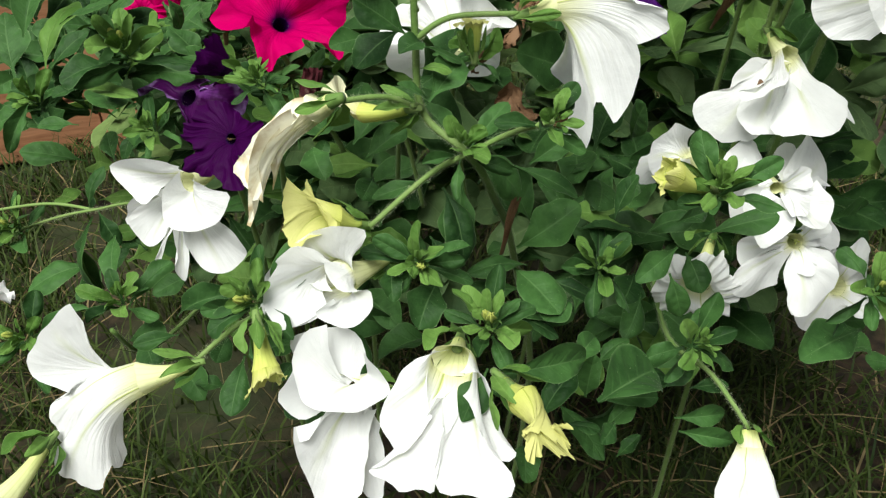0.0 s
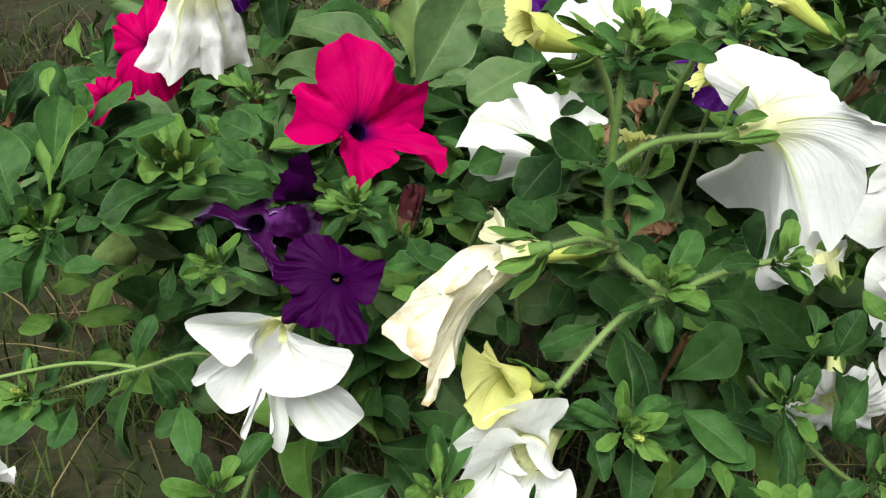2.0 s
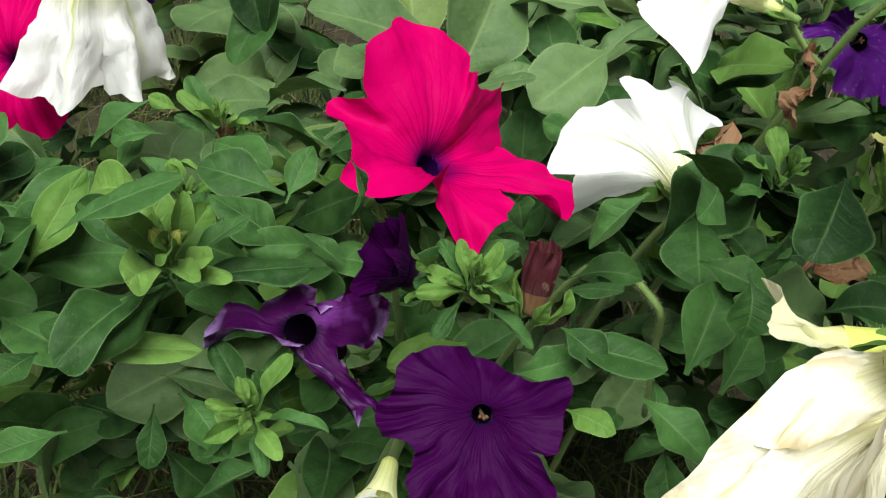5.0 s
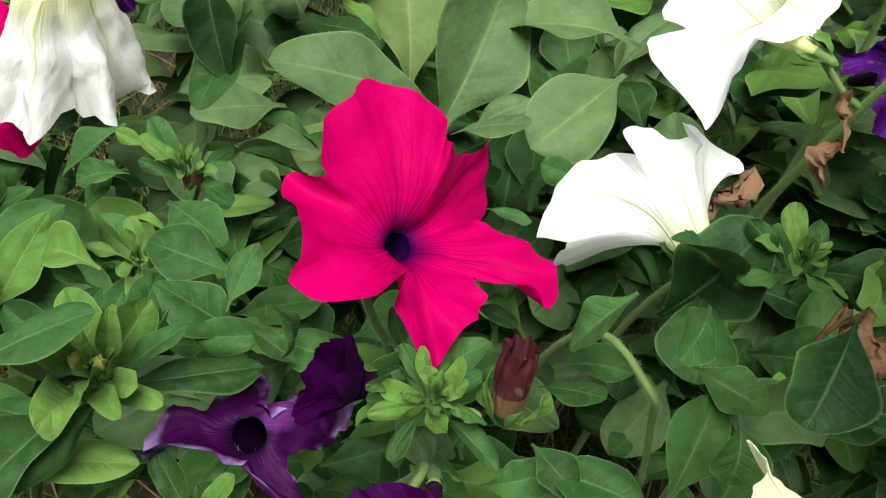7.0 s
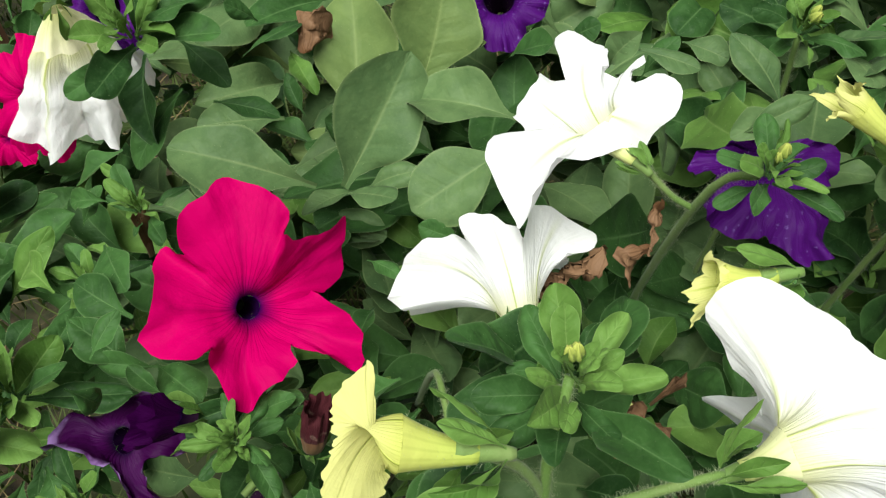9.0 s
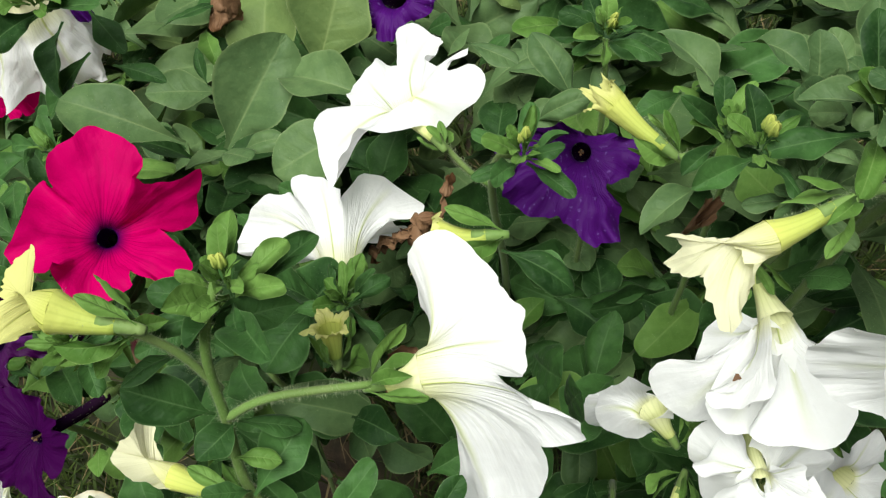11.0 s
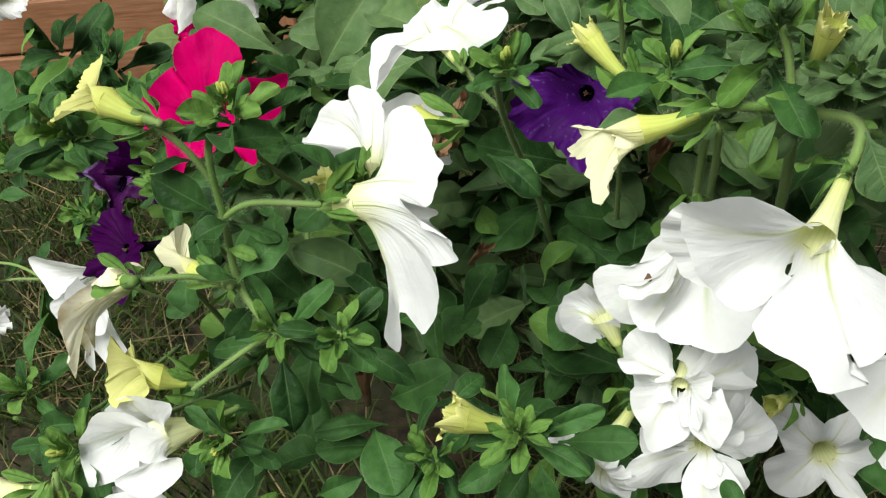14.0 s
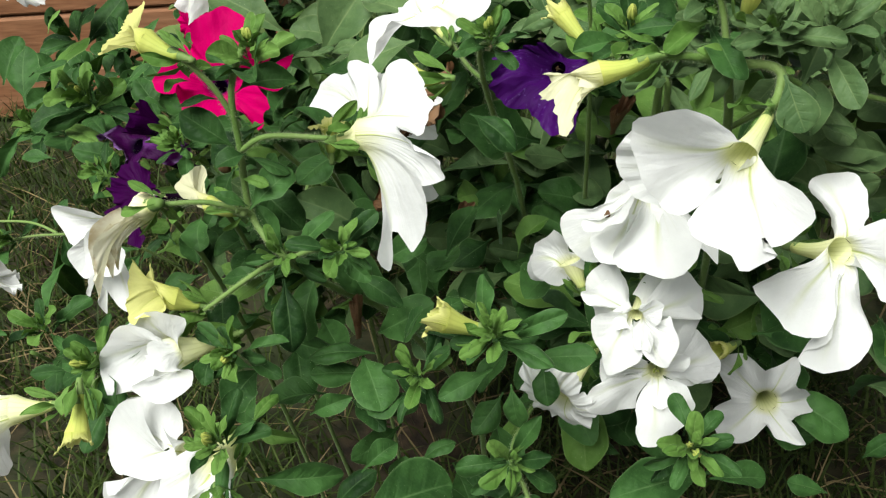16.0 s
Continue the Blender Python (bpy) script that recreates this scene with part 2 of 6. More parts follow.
def part(name, mesh, parent, matrix=None, label=""):
    """One mesh object under a thing or a part. matrix: its pose in the world, else that of the world's axes at the thing."""
    ob = new(name, mesh)
    ob.parent = parent
    root = parent if parent.parent is None else parent.parent
    if matrix is not None:
        ob.matrix_basis = Matrix.Translation(-root.location) @ matrix
    if label:
        tagged(ob, label)
    return ob


def plant(place, label, group):
    ob = new("petunia_plant")
    ob.location = place
    ob.empty_display_size = 0.02
    return tagged(ob, label, "flowering plant", group)


def basis(axis):
    a = Vector(axis).normalized()
    e = a.orthogonal().normalized()
    return a, e, a.cross(e)


def leaf_mesh(seed, long=25, wide=13, spoon=False):
    """A petunia leaf one long on +y and one wide, its face to +z, both ends on the y axis: a short stalk, an oval blade folded along its rib,
    waved margins and a fringe of fine hairs. spoon: a young one, widest near its round end."""
    r = random.Random(seed)
    arch, fold, twist, sway = r.uniform(0.02, 0.16), r.uniform(0.10, 0.42), r.uniform(-0.45, 0.45), r.uniform(-0.05, 0.05)
    sides = [(r.uniform(0.02, 0.07) if spoon else r.uniform(0.015, 0.05), r.uniform(7, 13), r.uniform(0, 6.28), r.uniform(-0.10, 0.22)) for _ in range(2)]
    top = r.uniform(0.60, 0.68) if spoon else r.uniform(0.50, 0.63)
    neck, blunt, point = (r.uniform(0.16, 0.22), r.uniform(2.0, 2.6), r.uniform(0.50, 0.62)) if spoon else (r.uniform(0.07, 0.11), r.uniform(1.7, 2.4), r.uniform(0.52, 0.76))
    stalk, phase, ribs = r.uniform(0.06, 0.14), r.uniform(0, 6.28), r.uniform(26, 34)
    verts, uvs = [], []
    for j in range(long):
        v = 1 - (1 - j / (long - 1)) ** 1.15
        if v < top:
            t = max(0.0, (v - stalk) / (top - stalk))
            w = neck + (1 - neck) * (t * t * (3 - 2 * t)) ** (1.05 if spoon else 0.80)
        else:
            w = max(0.0, 1 - ((v - top) / (1 - top)) ** blunt) ** point
        for i in range(wide):
            u = 2 * i / (wide - 1) - 1
            wave, beat, start, droop = sides[u > 0]
            x = u * max(0.5 * w * (1 + 0.06 * math.sin(v * beat * 1.3 + start)), 0.006)
            z = arch * 4 * v * (1 - v) + fold * abs(x) * (1 - 0.6 * v) - droop * abs(u) ** 3 * w * 0.9
            z += wave * math.sin(v * beat + start) * u * u * min(1, w * 2) + twist * x * (v - 0.3)
            z += 0.009 * math.sin((v - abs(u) * 0.16) * ribs + phase) * math.sin(abs(u) * 3.0) * min(1, w * 1.5)
            verts.append((x + sway * math.sin(v * math.pi), v, z))
            uvs.append((u, v))
    faces = grid_faces(long, wide)
    blade = len(faces)
    for _ in range(230):
        edge = r.random() < 0.75
        j, i = r.uniform(1, long - 2), r.choice((0, wide - 1)) if edge else r.randrange(1, wide - 1)
        a, b = Vector(verts[int(j) * wide + i]), Vector(verts[(int(j) + 1) * wide + i])
        root = a.lerp(b, j - int(j))
        out = Vector(((1 if i else -1) * r.uniform(0.4, 1.4), r.uniform(-0.3, 0.5), r.uniform(-0.2, 0.7))) if edge else Vector((r.uniform(-0.5, 0.5), r.uniform(-0.5, 0.5), 1.0))
        tip = root + out.normalized() * r.uniform(0.008, 0.018)
        k = len(verts)
        step = Vector((0, 0.0007, 0)) if edge else Vector((0.0007, 0, 0))
        verts += [root - step, root + step, tip]
        uvs += [(0, 0)] * 3
        faces.append((k, k + 1, k + 2))
    return verts, faces, uvs, blade


LEAF_KINDS = 9
LEAF_MESHES = {}
for leaf_skin in (LEAF, LEAF_YOUNG, LEAF_BLUE, LEAF_PALE):
    for k in range(2 * LEAF_KINDS):
        lv, lf, lu, lb = leaf_mesh(k + 1, spoon=k >= LEAF_KINDS)
        LEAF_MESHES[leaf_skin.name, k] = mesh_of("leaf", lv, lf, leaf_skin, lu, HAIR, lb)
leaf_turn = random.Random(5)


def leaf_pose(base, tip, width, roll, lift):
    base, tip = Vector(base), Vector(tip)
    y = tip - base
    size = y.length
    y.normalize()
    hint = Vector((0, -0.35, 1)) + Vector(lift)
    x = y.cross(hint)
    if x.length < 0.05:
        x = y.cross(Vector((0, -1, 0.2)))
    x.normalize()
    z = x.cross(y)
    m = Matrix((x, y, z)).transposed() @ Matrix.Rotation(radians(roll), 3, "Y") @ Matrix.Diagonal((size * width * 0.90, size, size))
    m = m.to_4x4()
    m.translation = base
    return m


# dark openings between the shoots, where no leaf stands
HOLLOWS = {
    0.022: ((-0.057, 0.400, 0.524), (0.166, 0.470, 0.569), (0.061, 0.490, 0.595),),
    0.025: ((0.218, 0.400, 0.423), (-0.025, 0.430, 0.527), (-0.024, 0.400, 0.546), (0.128, 0.420, 0.534), (0.105, 0.420, 0.405), (0.206, 0.425, 0.430), (0.273, 0.462, 0.422),),
    0.028: ((-0.021, 0.400, 0.515),),
    0.030: ((0.085, 0.430, 0.534), (0.079, 0.440, 0.563), (-0.027, 0.330, 0.386), (-0.053, 0.360, 0.482), (0.153, 0.460, 0.546), (0.064, 0.440, 0.577), (0.102, 0.420, 0.551), (0.222, 0.420, 0.484), (0.262, 0.430, 0.549), (0.046, 0.400, 0.390), (0.129, 0.430, 0.582),),
    0.035: ((0.139, 0.455, 0.570),),
    0.040: ((0.246, 0.420, 0.492),),
    0.045: ((0.103, 0.450, 0.529),),
    0.050: ((0.142, 0.500, 0.515), (0.132, 0.470, 0.556), (-0.188, 0.500, 0.438), (-0.056, 0.420, 0.451), (0.036, 0.450, 0.444), (-0.016, 0.420, 0.433), (0.009, 0.470, 0.472), (-0.010, 0.420, 0.488), (0.162, 0.460, 0.531), (-0.192, 0.480, 0.481), (-0.168, 0.460, 0.463), (-0.217, 0.460, 0.486), (-0.021, 0.400, 0.408), (0.061, 0.430, 0.419),),
}


def in_hollow(p):
    return any((p - Vector(h)).length < far_off for far_off, places in HOLLOWS.items() for h in places)


def leaf(owner, base, tip, width=0.55, roll=None, skin=None, kind=None, name="leaf", lift=(0, 0, 0)):
    """A leaf of a plant from its base to its tip."""
    if kind is None and in_hollow(Vector(base).lerp(Vector(tip), 0.6)):
        return None
    k = leaf_turn.randrange(LEAF_KINDS) if kind is None else kind + leaf_turn.randrange(LEAF_KINDS)
    roll = leaf_turn.uniform(-25, 25) if roll is None else roll
    return part(name, LEAF_MESHES[(skin or LEAF).name, k], owner, leaf_pose(base, tip, width, roll, lift))


def tube_mesh(points, radii, material, around=8, steps=5):
    """A round stem through the points, smooth between them."""
    pts = [Vector(p) for p in points]
    fine, rad = [], []
    for i in range(len(pts) - 1):
        p0, p1, p2, p3 = pts[max(i - 1, 0)], pts[i], pts[i + 1], pts[min(i + 2, len(pts) - 1)]
        for s in range(steps + (i == len(pts) - 2)):
            t = s / steps
            fine.append(0.5 * (2 * p1 + (p2 - p0) * t + (2 * p0 - 5 * p1 + 4 * p2 - p3) * t * t + (3 * p1 - p0 - 3 * p2 + p3) * t ** 3))
            rad.append(radii[i] * (1 - t) + radii[i + 1] * t)
    verts, uvs, e = [], [], None
    for i, p in enumerate(fine):
        d = (fine[min(i + 1, len(fine) - 1)] - fine[max(i - 1, 0)]).normalized()
        e = d.orthogonal() if e is None else e - d * e.dot(d)
        e.normalize()
        f = d.cross(e)
        for k in range(around):
            a = 2 * math.pi * k / around
            verts.append(p + rad[i] * (math.cos(a) * e + math.sin(a) * f))
            uvs.append((k / around, i / len(fine)))
    n = len(fine)
    faces = [(i * around + k, i * around + (k + 1) % around, (i + 1) * around + (k + 1) % around, (i + 1) * around + k) for i in range(n - 1) for k in range(around)]
    faces.append(tuple(range(around))[::-1])
    faces.append(tuple((n - 1) * around + k for k in range(around)))
    return mesh_of("stem", verts, faces, material, uvs), fine, rad


def hair_mesh(fine, rad, seed, every=0.00006, long=0.0017):
    """Fine hairs that stand off a stem."""
    r = random.Random(seed)
    verts, faces = [], []
    for i in range(len(fine) - 1):
        a, b = fine[i], fine[i + 1]
        d, e, f = basis(b - a) if (b - a).length > 1e-6 else basis((0, 0, 1))
        for _ in range(max(1, int((b - a).length / every))):
            p = a.lerp(b, r.random())
            g = r.uniform(0, 6.283)
            o = math.cos(g) * e + math.sin(g) * f
            s = d * 0.000034
            root = p + o * rad[i] * 0.95
            tip = root + (o + d * r.uniform(-0.4, 0.4)) * long * r.uniform(0.5, 1.2)
            k = len(verts)
            verts += [root - s, root + s, tip]
            faces.append((k, k + 1, k + 2))
    return mesh_of("hairs", verts, faces, HAIR)


stem_count = [0]


def stem(owner, points, thick=0.0022, end=None, hairy=False):
    """A stem of a plant through points in the world."""
    end = end or thick * 0.75
    n = len(points)
    root = owner if owner.parent is None else owner.parent
    moved = [Vector(p) - root.location for p in points]
    me, fine, rad = tube_mesh(moved, [0.68 * (thick + (end - thick) * i / (n - 1)) for i in range(n)], STEM)
    ob = part("stem", me, owner)
    if hairy:
        stem_count[0] += 1
        part("hairs", hair_mesh(fine, rad, stem_count[0]), ob, None, "fine pale hairs")
    return ob


def surface_parts(name, owner, grid, cuts, petal, uvs, closed=True):
    """Splits one smooth sheet (columns of points) into pieces that meet without a crease. cuts: the first column of each piece."""
    cols, nv = len(grid), len(grid[0])
    P = np.array([[tuple(p) for p in col] for col in grid])
    du = np.roll(P, -1, 0) - np.roll(P, 1, 0)
    if not closed:
        du[0], du[-1] = P[1] - P[0], P[-1] - P[-2]
    dv = np.gradient(P, axis=1)
    N = np.cross(dv, du)
    N /= np.maximum(np.linalg.norm(N, axis=2, keepdims=True), 1e-12)
    made = []
    for k, first in enumerate(cuts):
        last = cuts[k + 1] if k + 1 < len(cuts) else (cols if closed else cols - 1)
        pick = [i % cols for i in range(first, last + 1)]
        me = mesh_of(name, P[pick].reshape(-1, 3), grid_faces(len(pick), nv), petal, [uvs(j - first, last - first, v / (nv - 1)) for j in range(first, last + 1) for v in range(nv)])
        me.normals_split_custom_set_from_vertices([tuple(q) for q in N[pick].reshape(-1, 3)])
        made.append(part(name, me, owner))
    return made


def around_ring(V, i, s):
    """A smooth closed curve through the points V, between V[i] and the next one."""
    n = len(V)
    p0, p1, p2, p3 = V[i - 1], V[i], V[(i + 1) % n], V[(i + 2) % n]
    m1, m2 = (p2 - p0) * 0.42, (p3 - p1) * 0.42
    return p1 * (2 * s ** 3 - 3 * s * s + 1) + m1 * (s ** 3 - 2 * s * s + s) + p2 * (3 * s * s - 2 * s ** 3) + m2 * (s ** 3 - s * s)


def along(points, s):
    """A smooth open curve through points, s from 0 to 1 by its length."""
    far = [0.0]
    for p, q in zip(points, points[1:]):
        far.append(far[-1] + max((q - p).length, 1e-6))
    s = min(max(s, 0.0), 1.0) * far[-1]
    i = max(k for k in range(len(points) - 1) if far[k] <= s)
    t = (s - far[i]) / (far[i + 1] - far[i])
    p1, p2 = points[i], points[i + 1]
    p0 = points[i - 1] if i else 2 * p1 - p2
    p3 = points[i + 2] if i + 2 < len(points) else 2 * p2 - p1
    step = far[i + 1] - far[i]
    m1 = (p2 - p0) * step / max((p2 - p1).length + (p1 - p0).length, 1e-6)
    m2 = (p3 - p1) * step / max((p3 - p2).length + (p2 - p1).length, 1e-6)
    return p1 * (2 * t ** 3 - 3 * t * t + 1) + m1 * (t ** 3 - 2 * t * t + t) + p2 * (3 * t * t - 2 * t ** 3) + m2 * (t ** 3 - t * t)


def flower(owner, base, throat, tips=None, petal=None, tube=None, name="flower", label="", wide=0.007, neck=0.0024, flare=0.45, notch=0.80,
           ruffle=0.0025, sepals=5, seed=1, point=0.0, recurve=0.06, sepal_size=0.018, skin=None, crumple=0.0010, stamens=None, hairs=True, early=0.0, close=0.0, lobes=None, free=False, pleat=0.0):
    """A trumpet flower: a tube from base to throat, and petals from the throat out to the tips, in order round the axis.
    lobes: each petal's edge from point to point, beginning at the notch before it;
    free: these petals overlap and do not share their notches."""
    petal, tube = petal or WHITE, tube or TUBE_WHITE
    r = random.Random(seed)
    o = Vector(owner.location)
    throat = Vector(throat).lerp(Vector(base), early)
    B, T = Vector(base) - o, throat - o
    if lobes:
        recurve = 0.0
        lobes = [[Vector(p) - Vector(throat) for p in some] for some in lobes]
        tips = [Vector(throat) + sum(some, Vector()) / len(some) for some in lobes]
    V = [Vector(p) - Vector(throat) for p in tips]
    a, e, f = basis(T - B)
    V = [v - (v - a * v.dot(a)) * close for v in V]
    n = len(V)
    # order the petals round the axis and share out the throat's ring among them
    turn = [math.atan2(v.dot(f), v.dot(e)) for v in V]
    if lobes:
        if free:
            lobes = [some if sum((p.cross(q)).dot(a) for p, q in zip(some, some[1:])) > 0 else some[::-1] for some in lobes]
        else:
            if sum((turn[k] - turn[k - 1] + math.pi) % (2 * math.pi) - math.pi for k in range(n)) < 0:
                lobes = [[lobes[(k + 1) % n][0]] + lobes[k][:0:-1] for k in range(n)][::-1]
                turn = turn[::-1]
            lobes = [some + [lobes[(k + 1) % n][0]] for k, some in enumerate(lobes)]
        V = [some[len(some) // 2] for some in lobes]
    else:
        order = sorted(range(n), key=lambda i: turn[i])
        V = [V[i] for i in order]
        turn = [turn[i] for i in order]
    start = sum(((t - 2 * math.pi * i / n + math.pi) % (2 * math.pi) - math.pi) for i, t in enumerate(turn)) / n
    verts, uvs, rings, around = [], [], 12, 20
    for k in range(around):
        g = 2 * math.pi * k / around
        for j in range(rings):
            v = j / (rings - 1)
            rad = neck + (wide - neck) * (v ** 2.2 * 0.75 + v * 0.25)
            rad *= 1 + 0.06 * math.cos(n * (g - start)) * v if j else 0.02
            sag = math.sin(v * math.pi) * 0.0012
            verts.append(B.lerp(T, v) + rad * (math.cos(g) * e + math.sin(g) * f) - Vector((0, 0, sag)))
            uvs.append((k / around, v))
    body = part(name, mesh_of(name, verts, grid_faces(around, rings, True), tube, uvs), owner, None, label)
    nu, nv = 26, 16
    beats = [(k, r.uniform(0, 6.28), r.uniform(0.5, 1.0) / (1 + 0.12 * k)) for k in (3, 5, 8, 13)]
    curl = [r.uniform(-1.0, 1.3) for _ in range(n)]
    dips = [notch * r.uniform(0.95, 1.04) for _ in range(n)]
    edges = []
    for col in range(n * nu):
        i, k = divmod(col, nu)
        u = 2 * k / nu - 1                      # across petal i, from its one edge to its other
        s = u / 2
        if lobes:
            E = along(lobes[i], k / (nu - 1) if free else k / nu)
        else:
            E = around_ring(V, i if s >= 0 else i - 1, s if s >= 0 else 1 + s)
            near = V[(i + (1 if u > 0 else -1)) % n]
            E = E.normalized() * (0.3 * E.length + 0.7 * (V[i].length * (1 - abs(s)) + near.length * abs(s))) if E.length > 1e-6 else E
            dip = dips[i] * (1 - abs(u) * 0.5) + dips[(i + (1 if u > 0 else -1)) % n] * abs(u) * 0.5
            E = E * (1 - (1 - dip) * abs(u) ** 3.2)
            if point:
                E = E * (1 - point * abs(u) ** 0.9 * (1 - abs(u)) * 1.6)
        edges.append(E * (1 + 0.018 * math.sin(u * 8 + beats[0][1] * (i + 1))))
    # the inner part of the flower is smoother than its edge
    calm = []
    for col in range(n * nu):
        i, k = divmod(col, nu)
        reach = range(-nu // 3, nu // 3 + 1)
        some = [edges[i * nu + min(max(k + d, 0), nu - 1)] for d in reach] if free else [edges[(col + d) % (n * nu)] for d in reach]
        calm.append(sum(some, Vector()) / len(some))
    grid = []
    for col in range(n * nu):
        i, k = divmod(col, nu)
        u = 2 * k / nu - 1
        s = u / 2
        E, C = edges[col], calm[col]
        span = E.length
        way = E / max(span, 1e-6)
        turned = 2 * math.pi * (i + s) / n
        g = turn[i] + 1.7 * s * 2 * math.pi / max(n, 4) if free else start + turned
        q = wide * 0.98 * (math.cos(g) * e + math.sin(g) * f)
        ahead = min(flare * span, max(0.10 * span, 0.9 * C.dot(a))) if lobes else flare * span
        c = q + a * ahead + C * 0.14
        lift = (a + way * 0.15).normalized()
        wav = sum(h * math.sin(b * turned + ph) for b, ph, h in beats) * 0.36
        frill = 0.45 * ruffle * (math.sin(turned * 17 + beats[1][1]) + 0.7 * math.sin(turned * 29 + beats[2][1]))
        fall = pleat * (math.sin(u * 11 + i) + 0.6 * math.sin(u * 23 + 2 * i))
        bend = curl[i] * max(0.0, 1 - u * u)
        groove = -0.008 * math.exp(-(u * 5) ** 2) + 0.004 * math.exp(-((abs(u) - 1) * 5) ** 2)
        line = []
        for jv in range(nv):
            v = jv / (nv - 1)
            p = q * (1 - v) ** 2 + c * 2 * v * (1 - v) + C.lerp(E, v * v) * v * v
            p = p + lift * (fall * v + ruffle * bend * v ** 4 + ruffle * wav * v ** 3 + frill * v ** 5 + span * groove * math.sin(v * 2.6) - recurve * span * v ** 5)
            if crumple:
                at = (p + T) * 45 + Vector((seed, 0, 0))
                p = p + noise.noise_vector(at) * crumple * 1.6 * v + noise.noise_vector(at * 2.7) * crumple * 0.9 * v + noise.noise_vector(at * 6.0) * crumple * 0.25 * v
            line.append(T + p)
        grid.append(line)
    if free:
        for i in range(n):
            surface_parts("petal", body, grid[i * nu:(i + 1) * nu], [0], petal, lambda k, many, v: (2 * k / many - 1, v), False)
    else:
        surface_parts("petal", body, grid, [k * nu for k in range(n)], petal, lambda k, many, v: (2 * k / many - 1, v))
    if hairs:
        line = [B.lerp(T, k / 12) for k in range(13)]
        part("hairs", hair_mesh(line, [neck + (wide - neck) * ((k / 12) ** 2.2 * 0.75 + k / 12 * 0.25) for k in range(13)], seed, 0.00012, 0.0013), body, None, "fine pale hairs")
    if stamens:
        for k in range(4):
            d = (a * 0.8 + e * r.uniform(-0.5, 0.5) + f * r.uniform(-0.5, 0.5)).normalized()
            me, fine, rad = tube_mesh([T - a * 0.006, T + d * 0.001, T + d * 0.0016, T + d * 0.0024], [0.0002, 0.0002, 0.0005, 0.0004], stamens, 6, 2)
            part("stamen", me, body)
    if sepals:
        for i in range(sepals):
            g = 2 * math.pi * (i + r.uniform(-0.15, 0.15)) / sepals
            d = math.cos(g) * e + math.sin(g) * f
            p0 = B + o - a * 0.004 + d * neck * 0.6
            p1 = p0 + (a * r.uniform(0.75, 1.0) + d * r.uniform(0.25, 0.75)) * sepal_size
            part("sepal", LEAF_MESHES[(skin or LEAF_YOUNG).name, i % LEAF_KINDS], body, leaf_pose(p0, p1, 0.30, r.uniform(-20, 20), -a * 2 + d * 2))
        me, fine, rad = tube_mesh([B - a * 0.006, B, B + a * 0.006], [neck * 0.55, neck * 0.9, neck * 0.95], STEM, 10, 3)
        part("calyx", me, body)
    return body


def wilted(owner, base, mouth, spread, petal=None, tube=None, label="", pleats=7, depth=0.25, seed=1, name="flower", neck=0.003, ragged=0.12,
           sag=0.006, sepals=5, crush=0.5, flat=0.6, bulge=1.5):
    """A spent flower: the petals hang together like a crumpled skirt along a bent line from base to mouth."""
    petal, tube = petal or CREAM, tube or TUBE_CREAM
    r = random.Random(seed)
    o = Vector(owner.location)
    B, M = Vector(base) - o, Vector(mouth) - o
    bent = B.lerp(M, 0.5) + Vector((0, 0, 2 * sag))
    ph = [r.uniform(0, 6.28) for _ in range(6)]
    side = (bent - B).cross(M - bent)
    side = side.normalized() if side.length > 1e-9 else (M - B).orthogonal().normalized()
    cols, nv, split = 70, 24, 9
    amount = min(spread, 0.02)
    grid = []
    for k in range(cols):
        g = 2 * math.pi * k / cols
        hem = 1 + ragged * (noise.noise(Vector((math.cos(g) * 2, math.sin(g) * 2, seed))) * 1.1 + noise.noise(Vector((math.cos(g) * 7, math.sin(g) * 7, seed + 9))) * 0.5 - 0.1)
        line = []
        for j in range(nv):
            v = j / (nv - 1)
            w = v * (1 + (hem - 1) * v)
            axis = (2 * (1 - w) * (bent - B) + 2 * w * (M - bent)).normalized()
            c = B * (1 - w) ** 2 + bent * 2 * w * (1 - w) + M * w * w
            e = (side - axis * side.dot(axis)).normalized()
            f = axis.cross(e)
            gg = g + 0.5 * noise.noise(Vector((g, v * 2.5, seed))) * math.sin(g / 2) ** 2
            rad = neck + (spread - neck) * v ** bulge
            rad *= 1 + depth * v * (math.sin(pleats * gg + ph[0]) * 0.7 + math.sin((pleats + 2) * gg + ph[1] + v * 3) * 0.4)
            p = c + rad * (math.cos(g) * e / flat * 0.8 + math.sin(g) * f * flat)
            at = p * 70 + Vector((seed * 3.1, 0, 0))
            p = p + (noise.noise_vector(at) * 0.28 + noise.noise_vector(at * 2.6) * 0.15) * amount * crush * v ** 1.3
            line.append(p)
        grid.append(line)
    tv = [p for line in grid for p in line[:split]]
    tu = [(k / cols, j / (split - 1)) for k in range(cols) for j in range(split)]
    body = part(name, mesh_of(name, tv, grid_faces(cols, split, True), tube, tu), owner, None, label)
    surface_parts("petal", body, [line[split - 1:] for line in grid], [0, 14, 28, 42, 56], petal, lambda k, many, v: (2 * k / many - 1, v))
    a, e, f = basis(bent - B)
    for i in range(sepals):
        g = 2 * math.pi * i / sepals
        d = math.cos(g) * e + math.sin(g) * f
        p0 = B + o - a * 0.004 + d * neck * 0.5
        p1 = p0 + (a * r.uniform(0.7, 1.0) + d * r.uniform(0.2, 0.6)) * 0.017
        part("sepal", LEAF_MESHES[LEAF_YOUNG.name, i % LEAF_KINDS], body, leaf_pose(p0, p1, 0.3, 0, -a * 2 + d * 2))
    return body


